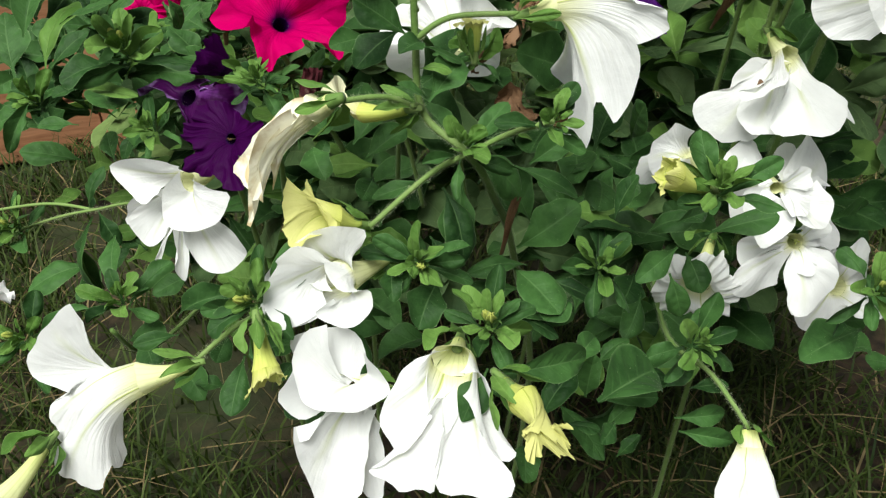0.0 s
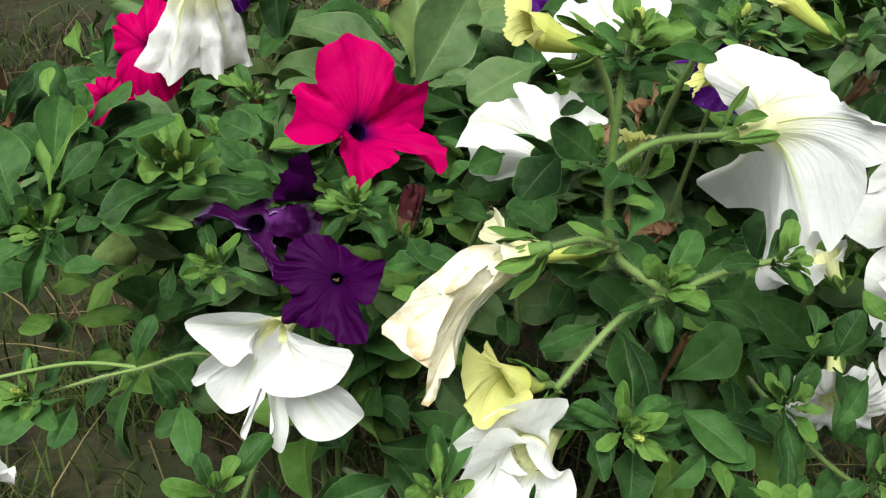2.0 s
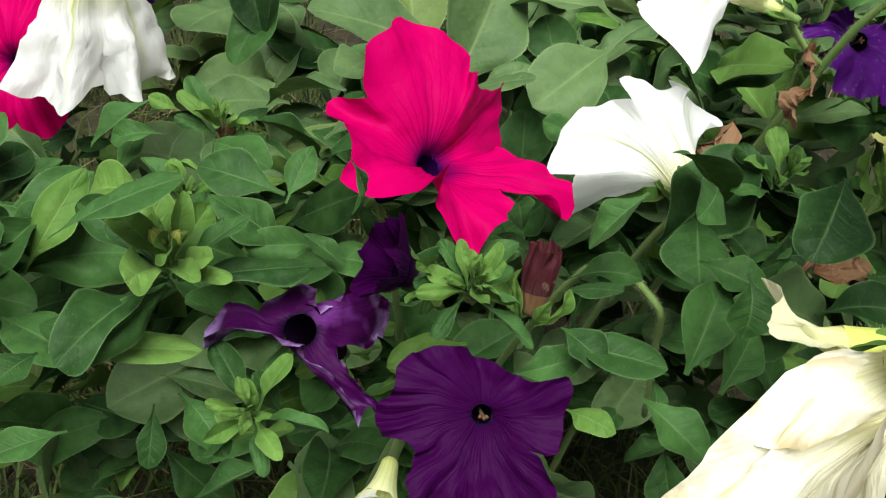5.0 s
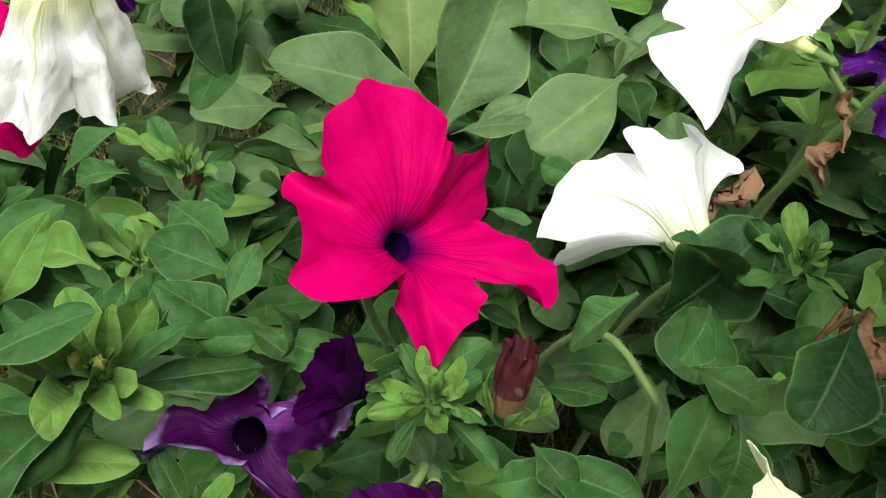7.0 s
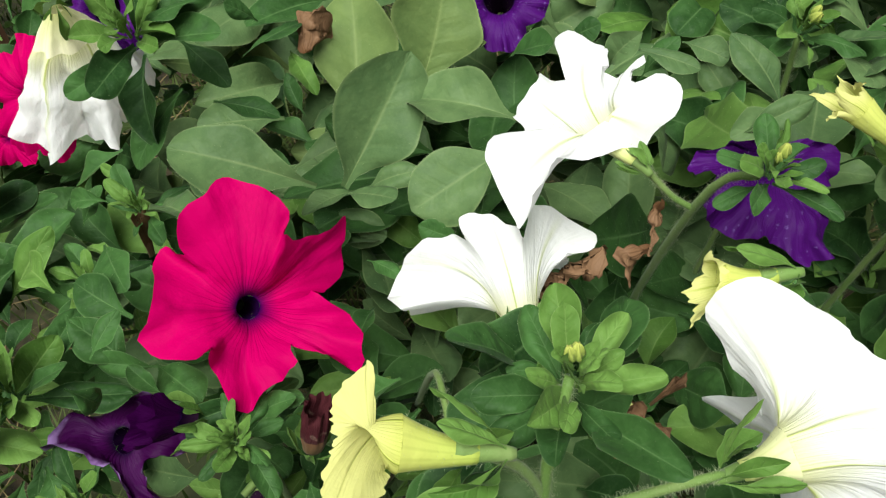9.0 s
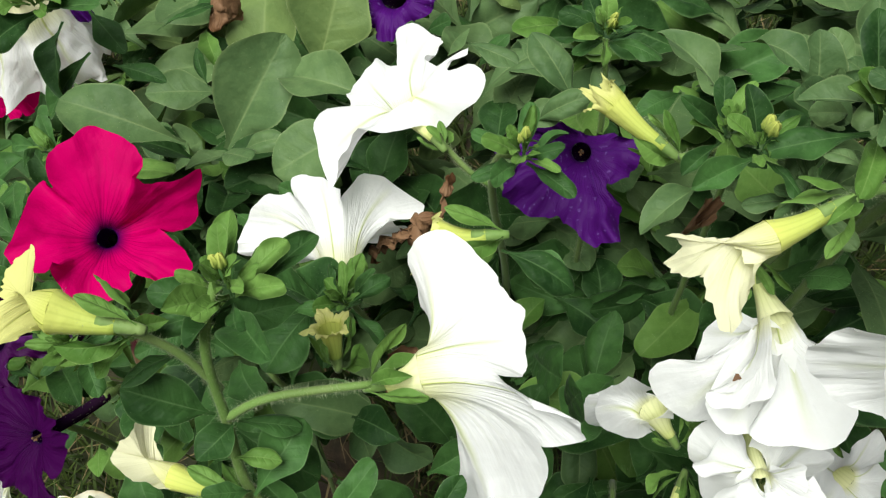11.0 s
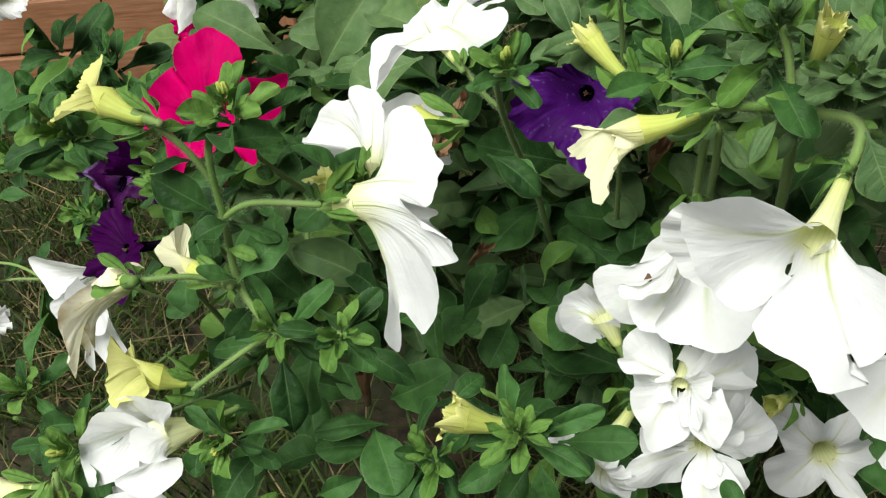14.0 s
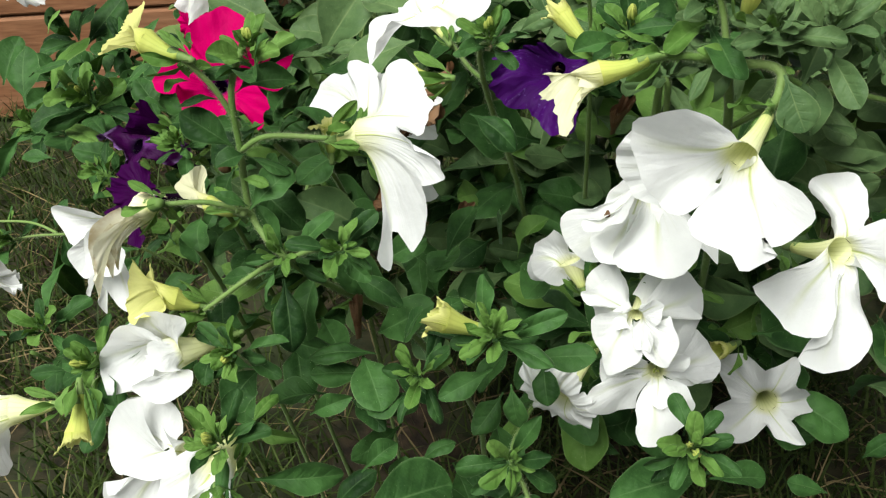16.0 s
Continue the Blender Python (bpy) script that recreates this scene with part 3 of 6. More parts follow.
def tuft(owner, place, axis=(0, -0.3, 1), size=0.03, count=9, seed=1, bud=None, skin=None, width=0.36, name="leaf", bud_size=0.0065):
    """A young shoot's tip: whorls of leaves that get smaller and steeper towards the middle, some with a closed bud."""
    r = random.Random(seed * 7 + 3)
    P = Vector(place)
    a, e, f = basis(axis)
    for i in range(count):
        t = i / max(1, count - 1)
        g = i * 2.4 + r.uniform(-0.6, 0.6)
        d = math.cos(g) * e + math.sin(g) * f
        steep = 0.05 + 1.35 * t + r.uniform(-0.35, 0.35)
        long = size * (1.08 - 0.74 * t) * r.uniform(0.7, 1.25)
        p0 = P + a * size * (0.5 * t - 0.35) + d * 0.0015
        p1 = p0 + (d * math.cos(steep) + a * math.sin(steep)) * long
        lift = a * 1.5 - d * 1.2 * t
        leaf(owner, p0, p1, width * r.uniform(0.85, 1.25), r.uniform(-30, 30), skin or (LEAF_YOUNG if t > 0.32 else LEAF), LEAF_KINDS, name, lift)
    if bud:
        top = P + a * size * 0.28
        for k in range(2):
            d = r.uniform(-0.5, 0.5) * e + r.uniform(-0.5, 0.5) * f
            b = bud_size * r.uniform(0.6, 1.0)
            m = Matrix.Translation(top + d * b * 0.7 + a * b * 0.2 * k) @ (a + d * 0.7).to_track_quat("Z", "Y").to_matrix().to_4x4() @ Matrix.Diagonal((b * 0.30, b * 0.30, b, 1))
            part("bud", BUD, owner, m)


def dry_leaf(owner, base, tip, width, seed, curl=0.5, name="dead_leaf"):
    """A dead leaf, crumpled and rolled in along its rib."""
    r = random.Random(seed)
    o = Vector(owner.location)
    B, M = Vector(base) - o, Vector(tip) - o
    a, e, f = basis(M - B)
    turn = r.uniform(0, 6.28)
    e, f = math.cos(turn) * e + math.sin(turn) * f, math.cos(turn) * f - math.sin(turn) * e
    size, long, wide = (M - B).length, 22, 15
    verts, uvs = [], []
    for j in range(long):
        v = j / (long - 1)
        w = size * width * math.sin(math.pi * min(1.0, 0.06 + 0.94 * v)) ** 0.7 + 0.0004
        for i in range(wide):
            u = 2 * i / (wide - 1) - 1
            g = u * 1.9 * curl * (1 + 0.5 * math.sin(v * 5 + turn))
            p = B.lerp(M, v) + e * w * math.sin(g) / (1.9 * curl) + f * w * (1 - math.cos(g)) / (1.9 * curl)
            at = p * 160 + Vector((seed, 0, 0))
            p = p + noise.noise_vector(at) * size * 0.13 + noise.noise_vector(at * 2.8) * size * 0.10 + f * size * 0.12 * math.sin(v * 4 + turn)
            verts.append(p)
            uvs.append((u, v))
    return part(name, mesh_of(name, verts, grid_faces(long, wide), BROWN, uvs), owner, None, "dry brown crumpled leaf")


def bud_mesh():
    prof = [(0.0, 0.0), (0.75, 0.10), (1.0, 0.32), (0.85, 0.58), (0.62, 0.80), (0.42, 0.94), (0.12, 1.0)]
    verts, uvs, around = [], [], 25
    for k in range(around):
        g = 2 * math.pi * k / around
        for rad, z in prof:
            w = rad * (1 + 0.34 * math.cos(5 * g + z * 3))
            verts.append((w * math.cos(g), w * math.sin(g), z))
            uvs.append((k / around, z))
    return mesh_of("bud", verts, grid_faces(around, len(prof), True), TUBE_BUD, uvs)


BUD = bud_mesh()


# ---- setting: lawn and timber wall ----
def build_ground():
    side, n = 30.0, 60
    verts, faces = [], []
    xs = [math.copysign(abs(2 * i / n - 1) ** 3, i - n / 2) * side for i in range(n + 1)]
    for x in xs:
        for y in xs:
            z = 0.012 * noise.noise(Vector((x * 3, y * 3, 0))) - 0.01
            verts.append((x, y + 0.6, z))
    ob = new("ground", mesh_of("ground", verts, grid_faces(n + 1, n + 1), SOIL))
    return tagged(ob, "worn lawn with bare soil and dry clippings", "ground", kind="structure")


def build_blades(name, count, material, area, tall, thick, lean, seed, label):
    """Blades of grass, each a bent tapering strip."""
    r = random.Random(seed)
    verts, faces = [], []
    x0, x1, y0, y1 = area
    while len(faces) < count * 3:
        x, y = r.uniform(x0, x1), r.uniform(y0, y1)
        patch = noise.noise(Vector((x * 3.5, y * 3.5, 2.0)))
        if patch < -0.15 and r.random() < 0.8:
            continue
        # the lawn thins out away from the bed
        if r.random() > 1 / (1 + (Vector((x + 0.1, y - 0.85)).length / 0.95) ** 4):
            continue
        h, g, w = r.uniform(*tall), r.uniform(0, 6.283), r.uniform(*thick)
        out = Vector((math.cos(g), math.sin(g), 0))
        side = Vector((-out.y, out.x, 0)) * w
        bend = r.uniform(*lean)
        p = Vector((x, y, -0.005))
        k = len(verts)
        for s, f in ((0.0, 1.0), (0.4, 0.9), (0.75, 0.6), (1.0, 0.08)):
            c = p + Vector((0, 0, h * (s - 0.35 * bend * s * s))) + out * h * bend * s * s
            verts += [c - side * f, c + side * f]
        for s in range(3):
            q = k + 2 * s
            faces.append((q, q + 1, q + 3, q + 2))
    ob = new(name, mesh_of(name, verts, faces, material))
    return tagged(ob, label, "grass", kind="stuff")


build_ground()
build_blades("grass", 36000, GRASS, (-2.8, 2.6, -1.8, 3.5), (0.03, 0.085), (0.0010, 0.0020), (0.2, 1.1), 3, "short uneven green lawn grass")
build_blades("dry_grass", 2600, STRAW, (-2.4, 2.2, -1.4, 3.0), (0.03, 0.10), (0.0008, 0.0016), (1.0, 2.2), 4, "straw-coloured dry grass stalks among the lawn")

FENCE_TURN = radians(12.5)
FENCE = Matrix.Translation((-0.78, 1.25, 0)) @ Matrix.Rotation(FENCE_TURN, 4, "Z")


def board_mesh(long, high, thick):
    """A planed board with eased edges, long on x, its front to -y."""
    b = 0.005
    ring = [(0, b), (b * 0.4, b * 0.3), (b, 0), (thick, 0), (thick, high), (b, high), (b * 0.4, high - b * 0.3), (0, high - b)]
    verts = [(x, y, z) for x in (0, long) for y, z in ring]
    n = len(ring)
    faces = [(i, i + n, (i + 1) % n + n, (i + 1) % n) for i in range(n)] + [tuple(range(n)), tuple(range(2 * n - 1, n - 1, -1))]
    me = mesh_of("board", verts, faces, WOOD)
    me.polygons.foreach_set("use_smooth", np.zeros(len(me.polygons), dtype=bool))
    return me


def build_wall():
    """Horizontal stained boards with dark joints, ending at an upright corner post."""
    # the wall's own x: 0 is below the point where the fence line was set; the post's near edge stands at +0.205
    back = new("wall_timber", board_mesh(4.2, 0.84, 0.02))
    back.matrix_world = FENCE @ Matrix.Translation((-4.05, 0.028, 0.0))
    tagged(back, "low wall of reddish-brown stained timber boards", "wall", kind="structure")
    pitch = 0.1055
    lengths = {}
    for row in range(8):
        cut = -0.085 if row % 2 else -1.3
        for x0, x1 in ((-4.05, cut), (cut + 0.003, 0.168)):
            key = round(x1 - x0, 3)
            if key not in lengths:
                lengths[key] = board_mesh(x1 - x0, pitch - 0.004, 0.024)
            ob = new("board", lengths[key])
            ob.parent = back
            ob.matrix_basis = Matrix.Translation((x0 + 4.05, -0.028, row * pitch - 0.002))
    post = new("post", board_mesh(0.86, 0.075, 0.06))
    post.parent = back
    post.matrix_basis = Matrix.Translation((4.05 + 0.25, -0.045, 0.0)) @ Matrix.Rotation(radians(-90), 4, "Y")


build_wall()

# ---- the plants ----
BED = "petunias in one bed"
front = plant((0.03, 0.50, 0), "white petunia with open, fading and lemon-yellow budding flowers", BED)
double = plant((0.19, 0.55, 0), "white petunia with ruffled double flowers crowded on one side", BED)
back = plant((0.04, 0.62, 0), "white petunia with large open flowers over broad leaves", BED)
left = plant((-0.12, 0.50, 0), "white petunia with side-facing flowers hanging over the lawn", BED)
magenta = plant((-0.08, 0.58, 0), "bright magenta petunia with a dark purple throat", BED)
purple = plant((-0.11, 0.54, 0), "deep purple petunia with one open and two shrivelled flowers", BED)
violet = plant((0.13, 0.62, 0), "violet petunia partly hidden among leaves", BED)
far = plant((-0.27, 0.78, 0), "small magenta petunia growing behind the others", BED)


def open_flower(owner, throat, facing, size, seed, petals=5, droop=0.0, tube_long=0.035, **more):
    """A flower that faces a way, its petals spread nearly evenly."""
    r = random.Random(seed)
    a, e, f = basis(facing)
    t = Vector(throat)
    tips = []
    for i in range(petals):
        g = 2 * math.pi * (i + r.uniform(-0.15, 0.15)) / petals
        tips.append(t + size * r.uniform(0.85, 1.12) * (math.cos(g) * e + math.sin(g) * f) + a * size * (r.uniform(0.1, 0.35) - droop))
    return flower(owner, t - a * tube_long, t, tips, seed=seed, **more)


def lemon_bud(owner, base, tip, seed, size=0.012, petal=None, tube=None, **more):
    """A yellow flower not yet open, its folded petals pointed."""
    r = random.Random(seed)
    b, t = Vector(base), Vector(tip)
    a, e, f = basis(t - b)
    mouth = b.lerp(t, 0.72)
    tips = [t + size * r.uniform(0.55, 1.1) * (math.cos(g) * e + math.sin(g) * f) + a * size * r.uniform(-0.5, 0.5) for g in (k * 1.2566 + r.uniform(-0.2, 0.2) for k in range(5))]
    return flower(owner, b, mouth, tips, petal or LEMON, tube or TUBE_LEMON, seed=seed, wide=min(0.006, size * 0.55), notch=0.5, point=0.4, flare=0.5, ruffle=0.0012, **more)


# magenta flower in the middle
flower(magenta, (-0.091, 0.479, 0.567), (-0.081, 0.460, 0.588), lobes=(
    ((-0.098, 0.468, 0.611), (-0.099, 0.472, 0.617), (-0.098, 0.476, 0.621), (-0.093, 0.477, 0.626), (-0.087, 0.480, 0.627), (-0.083, 0.485, 0.626), (-0.078, 0.487, 0.625), (-0.074, 0.486, 0.624), (-0.068, 0.484, 0.621), (-0.063, 0.480, 0.616), (-0.061, 0.477, 0.612)),
    ((-0.063, 0.468, 0.613), (-0.057, 0.474, 0.605), (-0.049, 0.481, 0.600), (-0.044, 0.485, 0.599), (-0.043, 0.483, 0.594), (-0.046, 0.480, 0.588), (-0.049, 0.475, 0.583), (-0.054, 0.468, 0.582)),
    ((-0.057, 0.462, 0.593), (-0.052, 0.458, 0.591), (-0.046, 0.450, 0.590), (-0.043, 0.446, 0.588), (-0.043, 0.439, 0.586), (-0.044, 0.436, 0.581), (-0.047, 0.434, 0.580), (-0.053, 0.436, 0.586), (-0.061, 0.440, 0.588)),
    ((-0.066, 0.443, 0.589), (-0.065, 0.436, 0.586), (-0.068, 0.429, 0.586), (-0.073, 0.425, 0.586), (-0.077, 0.423, 0.586), (-0.081, 0.422, 0.581), (-0.084, 0.423, 0.583), (-0.087, 0.425, 0.588), (-0.090, 0.428, 0.595)),
    ((-0.088, 0.431, 0.606), (-0.094, 0.433, 0.599), (-0.102, 0.436, 0.597), (-0.110, 0.441, 0.596), (-0.114, 0.445, 0.600), (-0.109, 0.448, 0.602), (-0.109, 0.455, 0.604), (-0.110, 0.462, 0.606), (-0.110, 0.472, 0.605), (-0.108, 0.478, 0.603), (-0.103, 0.474, 0.608))),
    petal=MAGENTA, tube=TUBE_RED, wide=0.0042, flare=0.30, ruffle=0.0020, crumple=0.0018, sepal_size=0.010, seed=4)

# front plant: the large white flower on the tall stem, fading and budding ones below it
flower(front, (0.047, 0.354, 0.637), (0.059, 0.355, 0.640), lobes=(
    ((0.062, 0.372, 0.628), (0.054, 0.394, 0.639), (0.053, 0.397, 0.642), (0.062, 0.399, 0.651), (0.072, 0.395, 0.651)),
    ((0.079, 0.378, 0.651), (0.083, 0.375, 0.651), (0.087, 0.367, 0.648), (0.087, 0.359, 0.646), (0.086, 0.351, 0.645)),
    ((0.080, 0.345, 0.653), (0.088, 0.340, 0.647), (0.101, 0.336, 0.645), (0.102, 0.335, 0.636)),
    ((0.090, 0.337, 0.630), (0.092, 0.334, 0.616), (0.084, 0.332, 0.597), (0.077, 0.334, 0.608), (0.073, 0.331, 0.585), (0.065, 0.337, 0.586)),
    ((0.068, 0.357, 0.601), (0.075, 0.393, 0.579), (0.062, 0.402, 0.587), (0.071, 0.392, 0.602))),
    tube=TUBE_WHITE, wide=0.0068, flare=0.42, ruffle=0.0015, crumple=0.0007, label="white flower turned away on a hairy stalk", seed=7)
flower(front, (-0.032, 0.322, 0.616), (-0.040, 0.324, 0.612), lobes=(
    ((-0.043, 0.330, 0.612), (-0.051, 0.336, 0.608), (-0.061, 0.337, 0.602), (-0.071, 0.335, 0.593), (-0.082, 0.335, 0.576), (-0.077, 0.328, 0.576), (-0.070, 0.320, 0.575), (-0.065, 0.313, 0.574), (-0.062, 0.310, 0.596), (-0.053, 0.314, 0.609)),
    ((-0.049, 0.318, 0.615), (-0.063, 0.310, 0.607), (-0.069, 0.307, 0.581), (-0.072, 0.305, 0.566), (-0.068, 0.302, 0.569), (-0.066, 0.301, 0.583), (-0.062, 0.300, 0.583), (-0.061, 0.303, 0.593), (-0.057, 0.308, 0.605), (-0.047, 0.316, 0.611)),
    ((-0.050, 0.318, 0.605), (-0.057, 0.313, 0.594), (-0.057, 0.312, 0.581), (-0.053, 0.315, 0.599), (-0.042, 0.322, 0.607)),
    ((-0.036, 0.335, 0.609), (-0.046, 0.338, 0.606), (-0.055, 0.336, 0.602), (-0.063, 0.332, 0.595), (-0.056, 0.322, 0.602), (-0.047, 0.318, 0.613)),
    ((-0.053, 0.330, 0.604), (-0.066, 0.328, 0.592), (-0.074, 0.326, 0.583), (-0.068, 0.318, 0.577), (-0.060, 0.318, 0.597))),
    petal=CREAM, tube=TUBE_CREAM, pleat=0.0008, wide=0.0062, neck=0.0036, flare=0.22, ruffle=0.0010, crumple=0.0014, free=True, label="withering cream flower with brown-edged folds", seed=3)
flower(front, (-0.002, 0.338, 0.603), (-0.024, 0.348, 0.596), lobes=(
    ((-0.033, 0.360, 0.600), (-0.033, 0.364, 0.602), (-0.036, 0.366, 0.605), (-0.037, 0.361, 0.607)),
    ((-0.038, 0.358, 0.607), (-0.043, 0.354, 0.603), (-0.043, 0.350, 0.601)),
    ((-0.040, 0.348, 0.601), (-0.036, 0.345, 0.601), (-0.031, 0.344, 0.601)),
    ((-0.028, 0.343, 0.598), (-0.024, 0.344, 0.597))),
    petal=IVORY, tube=TUBE_LEMON, wide=0.0044, flare=0.40, ruffle=0.0005, crumple=0.0004, label="small cream-white bell half open", seed=9)
flower(front, (-0.025, 0.318, 0.558), (-0.035, 0.314, 0.564), lobes=(
    ((-0.043, 0.315, 0.573), (-0.046, 0.320, 0.580), (-0.049, 0.318, 0.573)),
    ((-0.052, 0.317, 0.573), (-0.054, 0.318, 0.582), (-0.056, 0.310, 0.569)),
    ((-0.055, 0.306, 0.567), (-0.057, 0.305, 0.565), (-0.051, 0.298, 0.559)),
    ((-0.044, 0.298, 0.565), (-0.033, 0.302, 0.568))),
    petal=LEMON, tube=TUBE_LEMON, wide=0.0058, flare=0.38, ruffle=0.0006, crumple=0.0005, label="pale lemon flower half open", seed=11)
flower(front, (-0.014, 0.318, 0.539), (-0.032, 0.300, 0.543), lobes=(
    ((-0.030, 0.298, 0.554), (-0.022, 0.300, 0.561), (-0.020, 0.302, 0.567), (-0.031, 0.300, 0.571), (-0.045, 0.301, 0.565), (-0.059, 0.301, 0.553), (-0.067, 0.299, 0.542), (-0.052, 0.294, 0.545)),
    ((-0.033, 0.296, 0.554), (-0.038, 0.290, 0.559), (-0.034, 0.284, 0.553), (-0.031, 0.282, 0.550), (-0.020, 0.292, 0.542), (-0.019, 0.285, 0.538), (-0.023, 0.276, 0.538), (-0.031, 0.272, 0.540), (-0.040, 0.274, 0.546), (-0.035, 0.280, 0.548)),
    ((-0.036, 0.290, 0.543), (-0.053, 0.292, 0.546), (-0.068, 0.290, 0.536), (-0.066, 0.284, 0.533), (-0.052, 0.278, 0.534), (-0.037, 0.278, 0.543)),
    ((-0.036, 0.298, 0.554), (-0.049, 0.292, 0.565), (-0.060, 0.284, 0.556), (-0.063, 0.280, 0.545), (-0.053, 0.272, 0.538), (-0.037, 0.285, 0.541))),
    wide=0.008, flare=0.22, ruffle=0.0012, crumple=0.0007, free=True, label="white flower with petals folded back", seed=12)
flower(front, (-0.012, 0.268, 0.506), (-0.022, 0.268, 0.509), lobes=(
    ((-0.023, 0.272, 0.519), (-0.026, 0.278, 0.530), (-0.040, 0.278, 0.533), (-0.053, 0.278, 0.527), (-0.053, 0.272, 0.516), (-0.058, 0.260, 0.511), (-0.054, 0.254, 0.509), (-0.044, 0.249, 0.510), (-0.030, 0.256, 0.514)),
    ((-0.026, 0.258, 0.514), (-0.034, 0.250, 0.517), (-0.042, 0.240, 0.509), (-0.046, 0.239, 0.508), (-0.050, 0.242, 0.515), (-0.049, 0.236, 0.505), (-0.046, 0.232, 0.492), (-0.042, 0.228, 0.482), (-0.028, 0.228, 0.482), (-0.021, 0.240, 0.500), (-0.018, 0.256, 0.509)),
    ((-0.020, 0.262, 0.506), (-0.024, 0.247, 0.491), (-0.025, 0.237, 0.477), (-0.018, 0.236, 0.471), (-0.015, 0.241, 0.480), (-0.016, 0.256, 0.498)),
    ((-0.036, 0.272, 0.541), (-0.044, 0.268, 0.542), (-0.049, 0.258, 0.531), (-0.044, 0.245, 0.523), (-0.022, 0.245, 0.519), (-0.011, 0.250, 0.524), (-0.021, 0.262, 0.535))),
    wide=0.0055, flare=0.25, ruffle=0.0012, crumple=0.0009, free=True, label="white trumpet flower hanging sideways", seed=13)
flower(front, (0.018, 0.262, 0.542), (0.016, 0.250, 0.542), lobes=(
    ((0.014, 0.252, 0.546), (0.002, 0.250, 0.543), (-0.007, 0.244, 0.537), (-0.014, 0.238, 0.525), (-0.009, 0.230, 0.518), (-0.002, 0.226, 0.521), (0.010, 0.236, 0.538)),
    ((0.008, 0.232, 0.531), (-0.002, 0.222, 0.524), (-0.017, 0.222, 0.511), (-0.008, 0.216, 0.513), (0.004, 0.210, 0.514), (0.010, 0.208, 0.518), (0.012, 0.220, 0.530)),
    ((0.013, 0.224, 0.534), (0.010, 0.208, 0.520), (0.022, 0.202, 0.521), (0.035, 0.200, 0.527), (0.038, 0.202, 0.529), (0.030, 0.212, 0.535), (0.020, 0.230, 0.545)),
    ((0.019, 0.240, 0.547), (0.028, 0.238, 0.545), (0.034, 0.225, 0.535), (0.039, 0.216, 0.528), (0.032, 0.215, 0.527), (0.022, 0.222, 0.529))),
    wide=0.009, flare=0.18, ruffle=0.0018, crumple=0.0010, free=True, label="frilled white flower hanging downwards", seed=14)
flower(front, (0.034, 0.225, 0.558), (0.045, 0.210, 0.558), ((0.056, 0.201, 0.565), (0.040, 0.188, 0.552), (0.053, 0.192, 0.562), (0.056, 0.195, 0.552), (0.038, 0.195, 0.563)), LEMON, TUBE_LEMON, wide=0.006, notch=0.72, point=0.12, flare=0.4, close=0.3, early=0.4, seed=15, label="pale lemon flower half open")
flower(front, (-0.012, 0.348, 0.676), (-0.028, 0.350, 0.680), lobes=(
    ((-0.032, 0.352, 0.687), (-0.031, 0.360, 0.693), (-0.037, 0.359, 0.690)),
    ((-0.040, 0.355, 0.687), (-0.040, 0.350, 0.685)),
    ((-0.041, 0.347, 0.684), (-0.043, 0.341, 0.684), (-0.040, 0.334, 0.683)),
    ((-0.034, 0.335, 0.687), (-0.031, 0.339, 0.685), (-0.031, 0.345, 0.682))),
    petal=LEMON, tube=TUBE_LEMON, wide=0.0058, flare=0.30, ruffle=0.0008, crumple=0.0005, label="lemon-yellow trumpet opening beside a leafy tip", seed=16)
lemon_bud(front, (0.078, 0.408, 0.637), (0.056, 0.409, 0.636), 17)
lemon_bud(front, (-0.062, 0.264, 0.549), (-0.056, 0.244, 0.534), 18, 0.010)
lemon_bud(front, (0.121, 0.312, 0.578), (0.098, 0.304, 0.592), 19, 0.011)
open_flower(front, (0.025, 0.388, 0.617), (0, 0.25, 1), 0.0095, 20, petal=LEMON, tube=TUBE_BUD, wide=0.004, notch=0.42, point=0.5, flare=0.3, ruffle=0.001, tube_long=0.012, label="star-shaped yellow-green flower just unfolding")

# back plant
flower(back, (0.014, 0.447, 0.566), (0.014, 0.453, 0.570), lobes=(
    ((-0.029, 0.458, 0.578), (-0.033, 0.470, 0.572), (-0.029, 0.474, 0.577), (-0.018, 0.478, 0.589), (-0.007, 0.478, 0.592)),
    ((-0.002, 0.470, 0.595), (-0.003, 0.479, 0.601), (0.003, 0.481, 0.600), (0.014, 0.478, 0.595)),
    ((0.018, 0.466, 0.598), (0.024, 0.487, 0.594), (0.029, 0.488, 0.590), (0.040, 0.489, 0.582), (0.048, 0.484, 0.576), (0.046, 0.476, 0.576)),
    ((0.034, 0.470, 0.582), (0.040, 0.492, 0.547), (0.032, 0.500, 0.535)),
    ((0.010, 0.498, 0.535), (-0.008, 0.485, 0.540), (-0.023, 0.472, 0.555))),
    wide=0.0066, flare=0.44, ruffle=0.0012, crumple=0.0006, label="white trumpet flower seen from its side", seed=21)
